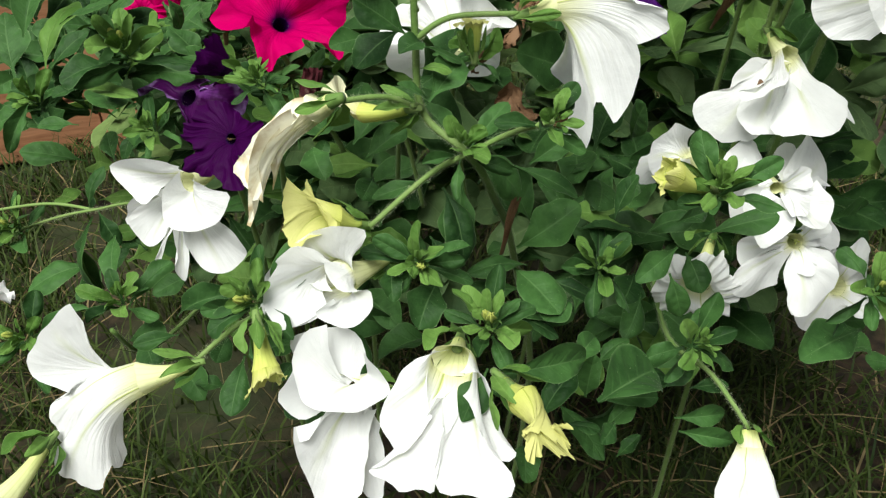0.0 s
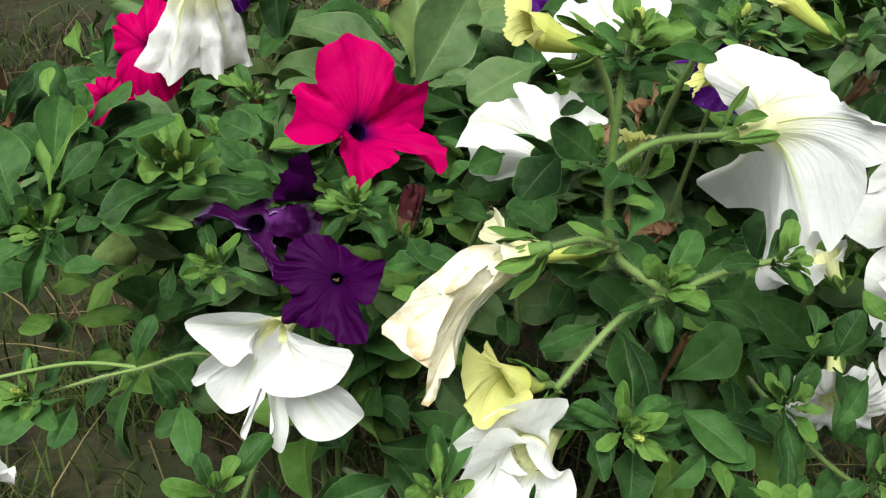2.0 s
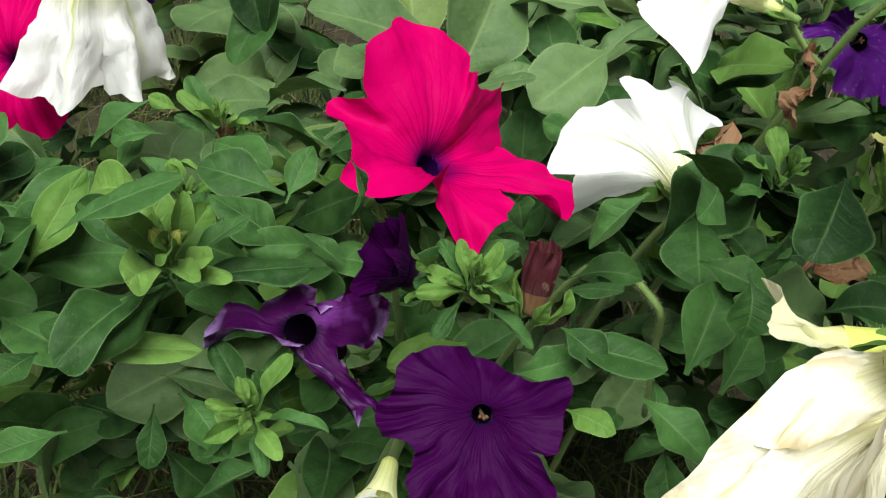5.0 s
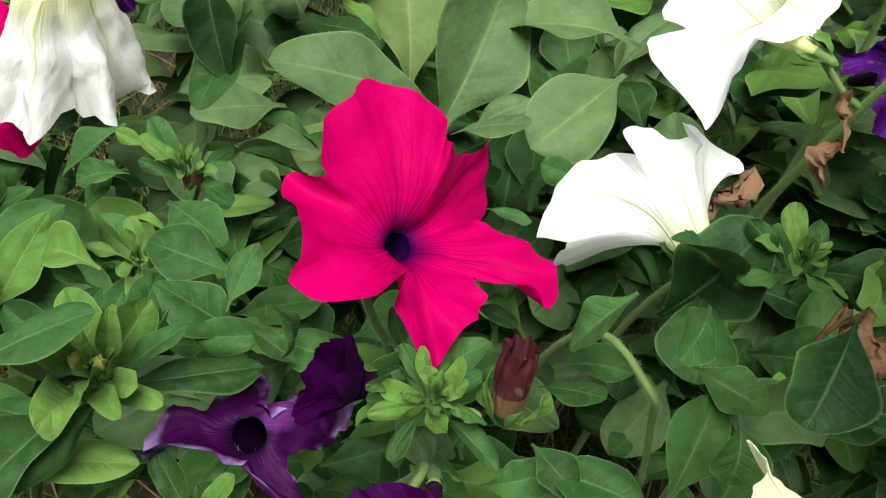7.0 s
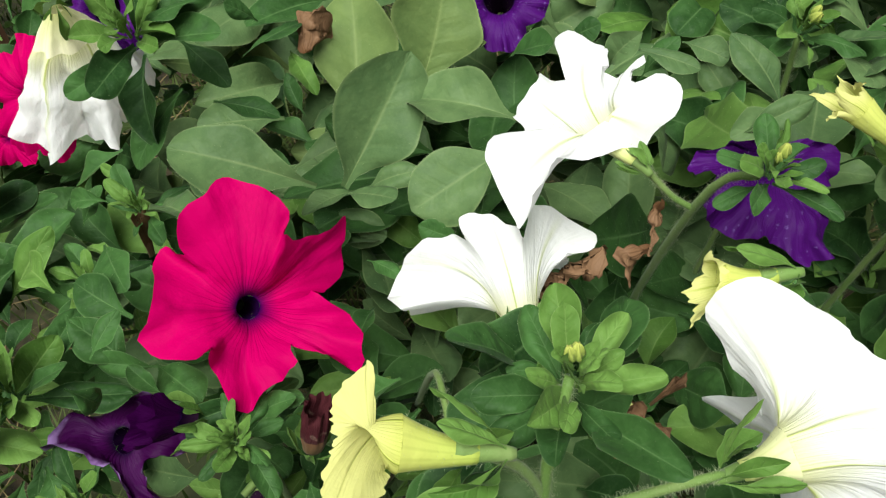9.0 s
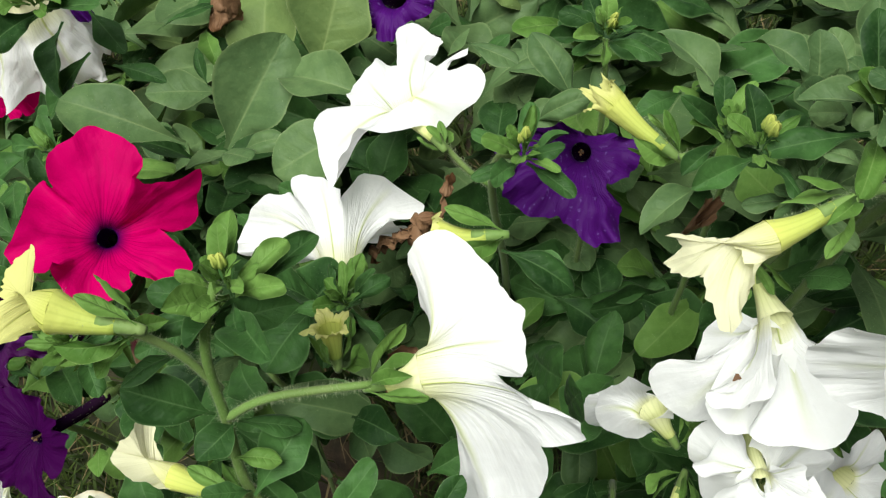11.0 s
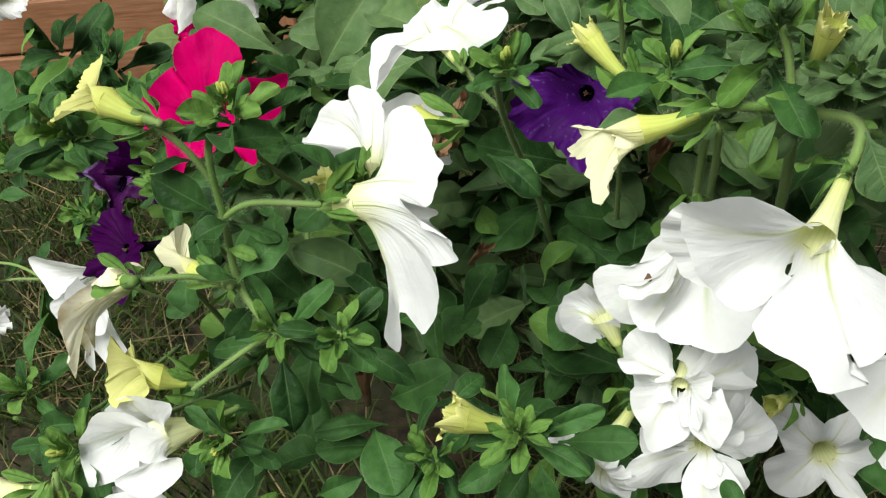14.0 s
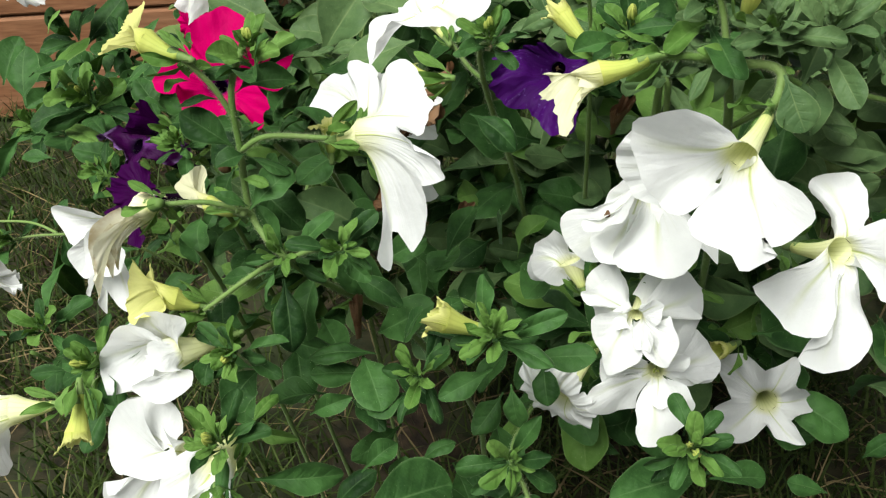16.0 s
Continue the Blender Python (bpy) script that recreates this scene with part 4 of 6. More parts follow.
flower(back, (0.058, 0.474, 0.620), (0.048, 0.487, 0.626), lobes=(
    ((0.031, 0.470, 0.630), (0.021, 0.466, 0.621), (0.017, 0.463, 0.606), (0.011, 0.470, 0.612), (0.010, 0.482, 0.615), (0.009, 0.494, 0.619), (0.018, 0.498, 0.618)),
    ((0.022, 0.492, 0.622), (0.022, 0.507, 0.621), (0.028, 0.514, 0.626), (0.031, 0.518, 0.628), (0.037, 0.518, 0.624)),
    ((0.044, 0.516, 0.626), (0.042, 0.530, 0.630), (0.053, 0.534, 0.627), (0.061, 0.528, 0.625)),
    ((0.053, 0.509, 0.633), (0.061, 0.508, 0.629), (0.071, 0.520, 0.630), (0.063, 0.505, 0.630)),
    ((0.063, 0.502, 0.632), (0.071, 0.502, 0.632), (0.078, 0.497, 0.632), (0.076, 0.488, 0.627), (0.063, 0.480, 0.621), (0.058, 0.476, 0.623))),
    wide=0.007, flare=0.34, ruffle=0.002, crumple=0.0008, sepal_size=0.010, label="pure white flower with ruffled petals", seed=22)
wilted(back, (-0.158, 0.605, 0.624), (-0.168, 0.617, 0.561), 0.032, WHITE, TUBE_CREAM, pleats=7, depth=0.30, seed=23, ragged=0.09, flat=0.75, bulge=1.0, crush=0.8, label="spent white flower hanging like a pleated skirt")
lemon_bud(back, (0.141, 0.451, 0.630), (0.116, 0.468, 0.646), 24, 0.009)
flower(back, (-0.300, 0.561, 0.620), (-0.287, 0.554, 0.605), ((-0.260, 0.551, 0.600), (-0.277, 0.546, 0.585), (-0.285, 0.556, 0.640), (-0.310, 0.546, 0.600), (-0.265, 0.561, 0.625)), seed=25)

# right-hand plant with the double flowers
flower(double, (0.172, 0.425, 0.593), (0.175, 0.405, 0.590), lobes=(
    ((0.161, 0.402, 0.586), (0.146, 0.398, 0.576), (0.131, 0.398, 0.567), (0.134, 0.394, 0.558), (0.143, 0.389, 0.554), (0.155, 0.385, 0.552), (0.164, 0.380, 0.563), (0.168, 0.385, 0.588)),
    ((0.174, 0.388, 0.591), (0.166, 0.378, 0.580), (0.164, 0.373, 0.569), (0.178, 0.369, 0.569), (0.190, 0.371, 0.570), (0.199, 0.376, 0.573), (0.201, 0.385, 0.578), (0.187, 0.400, 0.583)),
    ((0.179, 0.402, 0.588), (0.170, 0.412, 0.589), (0.160, 0.416, 0.586), (0.154, 0.412, 0.575), (0.153, 0.405, 0.564), (0.167, 0.400, 0.575)),
    ((0.198, 0.395, 0.571), (0.209, 0.384, 0.563), (0.208, 0.395, 0.566), (0.189, 0.405, 0.578)),
    ((0.168, 0.405, 0.591), (0.157, 0.395, 0.582), (0.151, 0.384, 0.570), (0.160, 0.376, 0.564), (0.176, 0.376, 0.569), (0.182, 0.400, 0.587)),
    ((0.165, 0.385, 0.591), (0.157, 0.381, 0.590), (0.147, 0.380, 0.585), (0.149, 0.376, 0.583), (0.158, 0.373, 0.589), (0.168, 0.378, 0.594))),
    wide=0.006, flare=0.22, ruffle=0.0026, crumple=0.0016, free=True, label="ruffled double white flower with a brown spot", seed=31)
flower(double, (0.175, 0.400, 0.529), (0.174, 0.376, 0.533), lobes=(
    ((0.165, 0.378, 0.537), (0.151, 0.375, 0.539), (0.148, 0.379, 0.544), (0.161, 0.386, 0.546), (0.170, 0.385, 0.537)),
    ((0.172, 0.386, 0.536), (0.177, 0.393, 0.545), (0.190, 0.402, 0.541), (0.193, 0.400, 0.532), (0.204, 0.402, 0.531), (0.198, 0.390, 0.532), (0.205, 0.384, 0.527), (0.188, 0.372, 0.540)),
    ((0.169, 0.371, 0.541), (0.156, 0.369, 0.539), (0.154, 0.366, 0.532), (0.159, 0.361, 0.523), (0.165, 0.358, 0.514), (0.179, 0.357, 0.525), (0.178, 0.366, 0.538)),
    ((0.177, 0.366, 0.539), (0.180, 0.358, 0.528), (0.188, 0.355, 0.525), (0.196, 0.360, 0.534), (0.190, 0.370, 0.542)),
    ((0.176, 0.372, 0.542), (0.181, 0.372, 0.549), (0.187, 0.370, 0.547), (0.184, 0.364, 0.540)),
    ((0.172, 0.374, 0.539), (0.164, 0.370, 0.540), (0.164, 0.364, 0.535), (0.173, 0.364, 0.535)),
    ((0.174, 0.370, 0.536), (0.176, 0.360, 0.530), (0.184, 0.356, 0.531), (0.184, 0.362, 0.540)),
    ((0.177, 0.382, 0.532), (0.189, 0.392, 0.553), (0.203, 0.394, 0.537), (0.204, 0.386, 0.523), (0.195, 0.376, 0.516), (0.182, 0.372, 0.528)),
    ((0.170, 0.382, 0.538), (0.162, 0.386, 0.555), (0.147, 0.384, 0.543), (0.151, 0.377, 0.526), (0.159, 0.368, 0.511), (0.171, 0.372, 0.525))),
    wide=0.0032, flare=0.25, ruffle=0.0028, crumple=0.0014, free=True, label="ruffled double white flower", seed=32)
flower(double, (0.187, 0.395, 0.491), (0.186, 0.366, 0.507), lobes=(
    ((0.189, 0.366, 0.514), (0.197, 0.380, 0.523), (0.205, 0.384, 0.507), (0.215, 0.386, 0.500), (0.214, 0.378, 0.492), (0.197, 0.364, 0.505)),
    ((0.191, 0.361, 0.507), (0.201, 0.360, 0.505), (0.206, 0.357, 0.494), (0.193, 0.348, 0.482), (0.185, 0.342, 0.478), (0.180, 0.347, 0.486), (0.182, 0.359, 0.496)),
    ((0.181, 0.362, 0.503), (0.169, 0.364, 0.498), (0.157, 0.358, 0.495), (0.155, 0.354, 0.485), (0.162, 0.354, 0.482), (0.179, 0.358, 0.487)),
    ((0.188, 0.366, 0.510), (0.192, 0.370, 0.517), (0.201, 0.368, 0.517), (0.198, 0.364, 0.511)),
    ((0.186, 0.362, 0.504), (0.186, 0.354, 0.497), (0.194, 0.352, 0.497), (0.194, 0.358, 0.507)),
    ((0.188, 0.372, 0.509), (0.203, 0.384, 0.519), (0.216, 0.386, 0.498), (0.213, 0.376, 0.490), (0.198, 0.366, 0.498)),
    ((0.185, 0.362, 0.504), (0.179, 0.352, 0.493), (0.185, 0.342, 0.478), (0.197, 0.344, 0.483), (0.204, 0.352, 0.498), (0.194, 0.360, 0.506)),
    ((0.182, 0.367, 0.509), (0.170, 0.371, 0.510), (0.158, 0.371, 0.503), (0.162, 0.366, 0.492), (0.177, 0.362, 0.506))),
    wide=0.004, flare=0.25, ruffle=0.0028, crumple=0.0014, free=True, stamens=TUBE_BUD, label="ruffled double white flower", seed=33)
open_flower(double, (0.140, 0.364, 0.482), (-0.312, -0.710, -0.102), 0.025, 34, ruffle=0.004)
flower(double, (0.145, 0.396, 0.526), (0.138, 0.402, 0.538), lobes=(
    ((0.137, 0.404, 0.550), (0.128, 0.408, 0.552), (0.117, 0.408, 0.538), (0.119, 0.402, 0.525), (0.130, 0.397, 0.524), (0.140, 0.397, 0.533)),
    ((0.134, 0.412, 0.533), (0.124, 0.416, 0.533), (0.113, 0.414, 0.522), (0.114, 0.410, 0.512), (0.127, 0.406, 0.520)),
    ((0.140, 0.404, 0.545), (0.145, 0.402, 0.548), (0.145, 0.398, 0.538))),
    wide=0.0065, flare=0.25, ruffle=0.0010, crumple=0.0007, free=True, label="white flower seen from behind", seed=39)
flower(double, (0.219, 0.385, 0.646), (0.210, 0.350, 0.650), lobes=(
    ((0.207, 0.335, 0.666), (0.204, 0.329, 0.675), (0.195, 0.331, 0.680), (0.181, 0.337, 0.674), (0.172, 0.341, 0.666), (0.173, 0.338, 0.651), (0.183, 0.338, 0.633), (0.194, 0.330, 0.636), (0.204, 0.334, 0.646)),
    ((0.203, 0.335, 0.645), (0.196, 0.324, 0.640), (0.196, 0.320, 0.638), (0.204, 0.315, 0.635), (0.212, 0.309, 0.637), (0.214, 0.306, 0.634), (0.224, 0.300, 0.647), (0.220, 0.306, 0.645), (0.229, 0.318, 0.642), (0.236, 0.331, 0.638), (0.237, 0.342, 0.635), (0.231, 0.350, 0.637), (0.221, 0.352, 0.639)),
    ((0.171, 0.352, 0.656), (0.165, 0.358, 0.646), (0.164, 0.360, 0.630), (0.173, 0.352, 0.623), (0.183, 0.345, 0.626)),
    ((0.218, 0.352, 0.648), (0.213, 0.345, 0.651), (0.208, 0.345, 0.643), (0.203, 0.340, 0.641))),
    tube=TUBE_WHITE, wide=0.0052, flare=0.16, ruffle=0.0015, crumple=0.0010, free=True, label="broad white flower split into two drooping lobes", seed=35)
flower(double, (0.236, 0.378, 0.585), (0.251, 0.357, 0.604), lobes=(
    ((0.253, 0.372, 0.597), (0.246, 0.385, 0.603), (0.239, 0.395, 0.606), (0.250, 0.396, 0.612), (0.258, 0.387, 0.616), (0.261, 0.372, 0.609)),
    ((0.247, 0.350, 0.601), (0.234, 0.346, 0.600), (0.222, 0.346, 0.592), (0.227, 0.339, 0.590), (0.235, 0.332, 0.582), (0.247, 0.327, 0.589), (0.250, 0.335, 0.597), (0.251, 0.348, 0.601)),
    ((0.252, 0.345, 0.598), (0.251, 0.331, 0.584), (0.242, 0.331, 0.567), (0.249, 0.325, 0.568), (0.257, 0.321, 0.577), (0.264, 0.325, 0.587), (0.256, 0.340, 0.604)),
    ((0.255, 0.350, 0.609), (0.266, 0.331, 0.604), (0.271, 0.340, 0.618), (0.265, 0.360, 0.620), (0.257, 0.362, 0.612))),
    wide=0.0052, flare=0.25, ruffle=0.0018, crumple=0.0010, free=True, label="white flower with broad hanging petals", seed=36)
flower(double, (0.244, 0.460, 0.398), (0.247, 0.428, 0.422), lobes=(
    ((0.242, 0.425, 0.451), (0.231, 0.432, 0.454), (0.217, 0.430, 0.449), (0.223, 0.424, 0.432)),
    ((0.227, 0.418, 0.430), (0.217, 0.415, 0.418), (0.226, 0.410, 0.402), (0.237, 0.408, 0.403)),
    ((0.248, 0.411, 0.422), (0.254, 0.408, 0.414), (0.269, 0.408, 0.414), (0.264, 0.412, 0.422)),
    ((0.260, 0.415, 0.425), (0.275, 0.438, 0.409), (0.275, 0.446, 0.411)),
    ((0.259, 0.425, 0.443), (0.261, 0.433, 0.451), (0.258, 0.437, 0.453), (0.247, 0.433, 0.446))),
    wide=0.006, flare=0.22, ruffle=0.0012, crumple=0.0006, label="single white flower open like a star", seed=37)
wilted(double, (0.149, 0.279, 0.464), (0.147, 0.259, 0.441), 0.0110, WHITE, TUBE_WHITE, pleats=4, depth=0.14, seed=38, label="closed white flower hanging down")
flower(double, (0.173, 0.388, 0.665), (0.154, 0.381, 0.661), lobes=(
    ((0.144, 0.384, 0.659), (0.137, 0.388, 0.656), (0.130, 0.391, 0.653)),
    ((0.132, 0.388, 0.651), (0.128, 0.385, 0.646), (0.133, 0.380, 0.648)),
    ((0.136, 0.376, 0.652), (0.137, 0.370, 0.646), (0.142, 0.364, 0.640)),
    ((0.147, 0.368, 0.651), (0.149, 0.372, 0.657))),
    petal=IVORY, tube=TUBE_LEMON, wide=0.0050, flare=0.34, ruffle=0.0012, crumple=0.0006, label="lemon-white trumpet half open", seed=40)
lemon_bud(double, (0.205, 0.403, 0.676), (0.208, 0.397, 0.696), 41, 0.008)
lemon_bud(double, (0.224, 0.428, 0.466), (0.214, 0.413, 0.474), 42, 0.009)

# left-hand plant
flower(left, (-0.113, 0.400, 0.534), (-0.123, 0.384, 0.537), lobes=(
    ((-0.123, 0.376, 0.552), (-0.140, 0.372, 0.560), (-0.156, 0.377, 0.553), (-0.151, 0.371, 0.544), (-0.141, 0.364, 0.538), (-0.132, 0.366, 0.543)),
    ((-0.132, 0.372, 0.536), (-0.147, 0.374, 0.537), (-0.161, 0.380, 0.517), (-0.159, 0.379, 0.514), (-0.148, 0.374, 0.524)),
    ((-0.147, 0.368, 0.533), (-0.153, 0.368, 0.527), (-0.150, 0.365, 0.518), (-0.144, 0.362, 0.511), (-0.132, 0.362, 0.522), (-0.130, 0.366, 0.533)),
    ((-0.129, 0.362, 0.528), (-0.137, 0.358, 0.513), (-0.141, 0.356, 0.505), (-0.139, 0.355, 0.503), (-0.134, 0.355, 0.518), (-0.129, 0.358, 0.523)),
    ((-0.128, 0.358, 0.526), (-0.126, 0.352, 0.513), (-0.129, 0.350, 0.505), (-0.125, 0.349, 0.500), (-0.120, 0.351, 0.511), (-0.120, 0.356, 0.526)),
    ((-0.120, 0.354, 0.531), (-0.119, 0.351, 0.516), (-0.114, 0.350, 0.507), (-0.104, 0.349, 0.505), (-0.095, 0.348, 0.509), (-0.089, 0.348, 0.519), (-0.093, 0.350, 0.528), (-0.098, 0.352, 0.532)),
    ((-0.120, 0.368, 0.554), (-0.129, 0.362, 0.546), (-0.129, 0.357, 0.532), (-0.121, 0.353, 0.530), (-0.111, 0.350, 0.531), (-0.099, 0.348, 0.537), (-0.093, 0.350, 0.547), (-0.092, 0.353, 0.551), (-0.105, 0.360, 0.549), (-0.116, 0.366, 0.551))),
    wide=0.006, flare=0.20, ruffle=0.0008, crumple=0.0005, free=True, sepals=0, hairs=False, label="white flower with folded petals hanging below the purple one", seed=51)
flower(left, (-0.099, 0.275, 0.515), (-0.120, 0.269, 0.513), lobes=(
    ((-0.137, 0.272, 0.520), (-0.142, 0.276, 0.533), (-0.144, 0.279, 0.547), (-0.155, 0.276, 0.540), (-0.165, 0.270, 0.526), (-0.163, 0.266, 0.517)),
    ((-0.149, 0.262, 0.512), (-0.161, 0.264, 0.502), (-0.162, 0.260, 0.499), (-0.158, 0.256, 0.489)),
    ((-0.147, 0.252, 0.490), (-0.161, 0.254, 0.484), (-0.157, 0.246, 0.474), (-0.139, 0.242, 0.473)),
    ((-0.135, 0.248, 0.480), (-0.132, 0.254, 0.474), (-0.131, 0.262, 0.488), (-0.133, 0.270, 0.501))),
    wide=0.0075, flare=0.40, ruffle=0.0012, crumple=0.0006, label="white trumpet flower facing sideways over the lawn", seed=52)
open_flower(left, (-0.276, 0.398, 0.462), (-0.15, -0.40, -0.88), 0.026, 53, ruffle=0.005)
open_flower(left, (-0.171, 0.217, 0.490), (-0.3, -0.85, -0.1), 0.026, 54, wide=0.008)

# purple plant
flower(purple, (-0.084, 0.415, 0.542), (-0.096, 0.383, 0.563), lobes=(
    ((-0.090, 0.388, 0.572), (-0.095, 0.393, 0.575), (-0.110, 0.396, 0.576)),
    ((-0.115, 0.391, 0.570), (-0.122, 0.388, 0.564), (-0.116, 0.381, 0.558)),
    ((-0.116, 0.379, 0.555), (-0.122, 0.374, 0.554), (-0.115, 0.368, 0.549), (-0.106, 0.367, 0.549)),
    ((-0.104, 0.367, 0.551), (-0.097, 0.361, 0.548), (-0.088, 0.359, 0.549), (-0.086, 0.361, 0.554), (-0.087, 0.366, 0.562)),
    ((-0.088, 0.368, 0.564), (-0.082, 0.366, 0.563), (-0.079, 0.371, 0.570), (-0.076, 0.377, 0.578), (-0.082, 0.381, 0.574))),
    petal=PURPLE, tube=TUBE_PURPLE, wide=0.0026, flare=0.18, ruffle=0.0026, crumple=0.0022, pleat=0.0002, stamens=TUBE_BROWN, sepal_size=0.009, label="velvety deep purple open flower", seed=61)
flower(purple, (-0.110, 0.456, 0.524), (-0.130, 0.430, 0.561), lobes=(
    ((-0.124, 0.433, 0.562), (-0.125, 0.446, 0.562), (-0.135, 0.440, 0.563), (-0.144, 0.436, 0.563), (-0.150, 0.437, 0.572), (-0.153, 0.434, 0.568), (-0.160, 0.428, 0.566), (-0.152, 0.424, 0.570), (-0.146, 0.419, 0.569), (-0.141, 0.416, 0.566), (-0.136, 0.415, 0.568)),
    ((-0.135, 0.416, 0.563), (-0.128, 0.409, 0.560), (-0.125, 0.405, 0.555), (-0.124, 0.403, 0.547), (-0.121, 0.405, 0.552), (-0.113, 0.406, 0.544), (-0.116, 0.410, 0.551), (-0.118, 0.418, 0.558)),
    ((-0.120, 0.426, 0.557), (-0.111, 0.430, 0.547), (-0.105, 0.434, 0.547), (-0.101, 0.438, 0.551), (-0.109, 0.442, 0.561), (-0.116, 0.440, 0.562))),
    petal=CURLED, tube=TUBE_PURPLE, wide=0.0048, neck=0.003, flare=0.15, ruffle=0.0028, crumple=0.0032, label="shrivelling violet flower with curled edges", seed=62)
wilted(purple, (-0.100, 0.423, 0.579), (-0.113, 0.416, 0.593), 0.008, PURPLE, TUBE_PURPLE, seed=63, pleats=4, depth=0.3, ragged=0.25, sag=0.0, label="shrivelled dark purple flower")
wilted(magenta, (-0.064, 0.417, 0.560), (-0.059, 0.422, 0.580), 0.0060, MAROON, TUBE_BROWN, seed=64, pleats=9, depth=0.16, sag=0.0, bulge=0.35, flat=0.85, crush=0.9, ragged=0.05, label="shrivelled maroon flower head")

# violet flowers at the back
flower(violet, (0.127, 0.520, 0.572), (0.115, 0.487, 0.598), lobes=(
    ((0.119, 0.492, 0.603), (0.132, 0.492, 0.601), (0.142, 0.487, 0.595), (0.139, 0.480, 0.592)),
    ((0.123, 0.474, 0.591), (0.130, 0.465, 0.586), (0.130, 0.460, 0.581), (0.119, 0.452, 0.579), (0.108, 0.456, 0.583)),
    ((0.102, 0.459, 0.588), (0.091, 0.463, 0.589), (0.085, 0.466, 0.594), (0.082, 0.471, 0.602)),
    ((0.087, 0.475, 0.606), (0.078, 0.480, 0.605), (0.085, 0.485, 0.608)),
    ((0.096, 0.487, 0.604), (0.107, 0.492, 0.606), (0.114, 0.494, 0.604))),
    petal=VIOLET, tube=TUBE_PURPLE, wide=0.004, flare=0.2, ruffle=0.0040, crumple=0.0030, stamens=TUBE_BROWN, label="violet flower flecked with pale specks", seed=65)
open_flower(violet, (0.032, 0.608, 0.600), (-0.1, -0.5, 0.6), 0.026, 66, petal=VIOLET, tube=TUBE_PURPLE, ruffle=0.004)
open_flower(violet, (-0.150, 0.640, 0.600), (-0.1, -0.6, 0.5), 0.022, 67, petal=VIOLET, tube=TUBE_PURPLE, ruffle=0.004)

# magenta flowers behind
for k, (spot, size) in enumerate((((-0.197, 0.634, 0.560), 0.042), ((-0.240, 0.670, 0.508), 0.026))):
    open_flower(far, spot, (-0.3 + 0.2 * k, -0.7, 0.5), size * 0.75, 70 + k, petal=MAGENTA, tube=TUBE_RED, ruffle=0.003, notch=0.78, wide=0.0022, sepals=0)

# dry remains among the leaves
for k, (a, b, s) in enumerate((((0.037, 0.349, 0.515), (0.043, 0.345, 0.550), 0.004), ((0.063, 0.435, 0.526), (0.073, 0.435, 0.540), 0.006), ((0.150, 0.45, 0.585), (0.156, 0.44, 0.61), 0.009), ((-0.135, 0.53, 0.545), (-0.130, 0.525, 0.575), 0.005))):
    wilted(front, a, b, s * 0.6, BROWN, TUBE_BROWN, seed=90 + k, pleats=4, depth=0.3, ragged=0.15, crush=1.2, neck=0.0012, sag=0.0, sepals=0, name="dead_flower", label="dry brown shrivelled flower")

dry_leaf(back, (0.027, 0.474, 0.547), (0.046, 0.474, 0.579), 0.17, 101, 0.5)
dry_leaf(back, (0.062, 0.459, 0.614), (0.058, 0.453, 0.598), 0.16, 102, 0.8)
dry_leaf(back, (0.059, 0.453, 0.600), (0.050, 0.447, 0.589), 0.42, 103, 0.8)
dry_leaf(front, (0.033, 0.406, 0.561), (0.057, 0.406, 0.562), 0.36, 104, 0.5)
dry_leaf(magenta, (-0.056, 0.588, 0.600), (-0.046, 0.592, 0.616), 0.4, 105, 0.5)

# ---- stems ----
stem(front, ((0.03, 0.47, 0.0), (0.06, 0.45, 0.30), (0.045, 0.39, 0.48), (0.032, 0.345, 0.555), (0.022, 0.330, 0.585), (0.003, 0.340, 0.600), (0.001, 0.349, 0.629), (0.002, 0.354, 0.657), (0.008, 0.363, 0.674)), 0.0032, 0.0020, True)
stem(front, ((0.001, 0.349, 0.629), (0.016, 0.350, 0.638), (0.044, 0.354, 0.637)), 0.0020, 0.0018, True)
stem(front, ((0.003, 0.340, 0.600), (-0.011, 0.332, 0.612), (-0.031, 0.323, 0.615)), 0.0018, 0.0018, True)
stem(front, ((0.003, 0.340, 0.600), (0.002, 0.338, 0.604), (-0.001, 0.335, 0.606)), 0.0018, 0.0018, True)
stem(front, ((0.002, 0.352, 0.640), (-0.004, 0.351, 0.660), (-0.013, 0.348, 0.676)), 0.0018, 0.0018, True)
stem(front, ((0.022, 0.330, 0.585), (0.040, 0.325, 0.598), (0.057, 0.320, 0.606)), 0.0020, 0.0016, True)
stem(front, ((0.022, 0.330, 0.585), (0.005, 0.330, 0.575), (-0.021, 0.314, 0.559)), 0.0020, 0.0018, True)
stem(double, ((0.19, 0.53, 0.0), (0.20, 0.50, 0.35), (0.205, 0.44, 0.58), (0.201, 0.402, 0.656)), 0.0036, 0.0028, True)
stem(double, ((0.201, 0.402, 0.656), (0.215, 0.398, 0.659), (0.221, 0.394, 0.658), (0.221, 0.388, 0.652), (0.219, 0.386, 0.646)), 0.0029, 0.0027, True)
stem(double, ((0.223, 0.400, 0.653), (0.235, 0.405, 0.645), (0.251, 0.410, 0.641)), 0.0024, 0.0020, True)
leaf(double, (0.230, 0.439, 0.626), (0.240, 0.412, 0.614), 0.78, 10, LEAF_BLUE)
leaf(double, (0.225, 0.445, 0.627), (0.214, 0.426, 0.621), 0.62, -10, LEAF_BLUE)
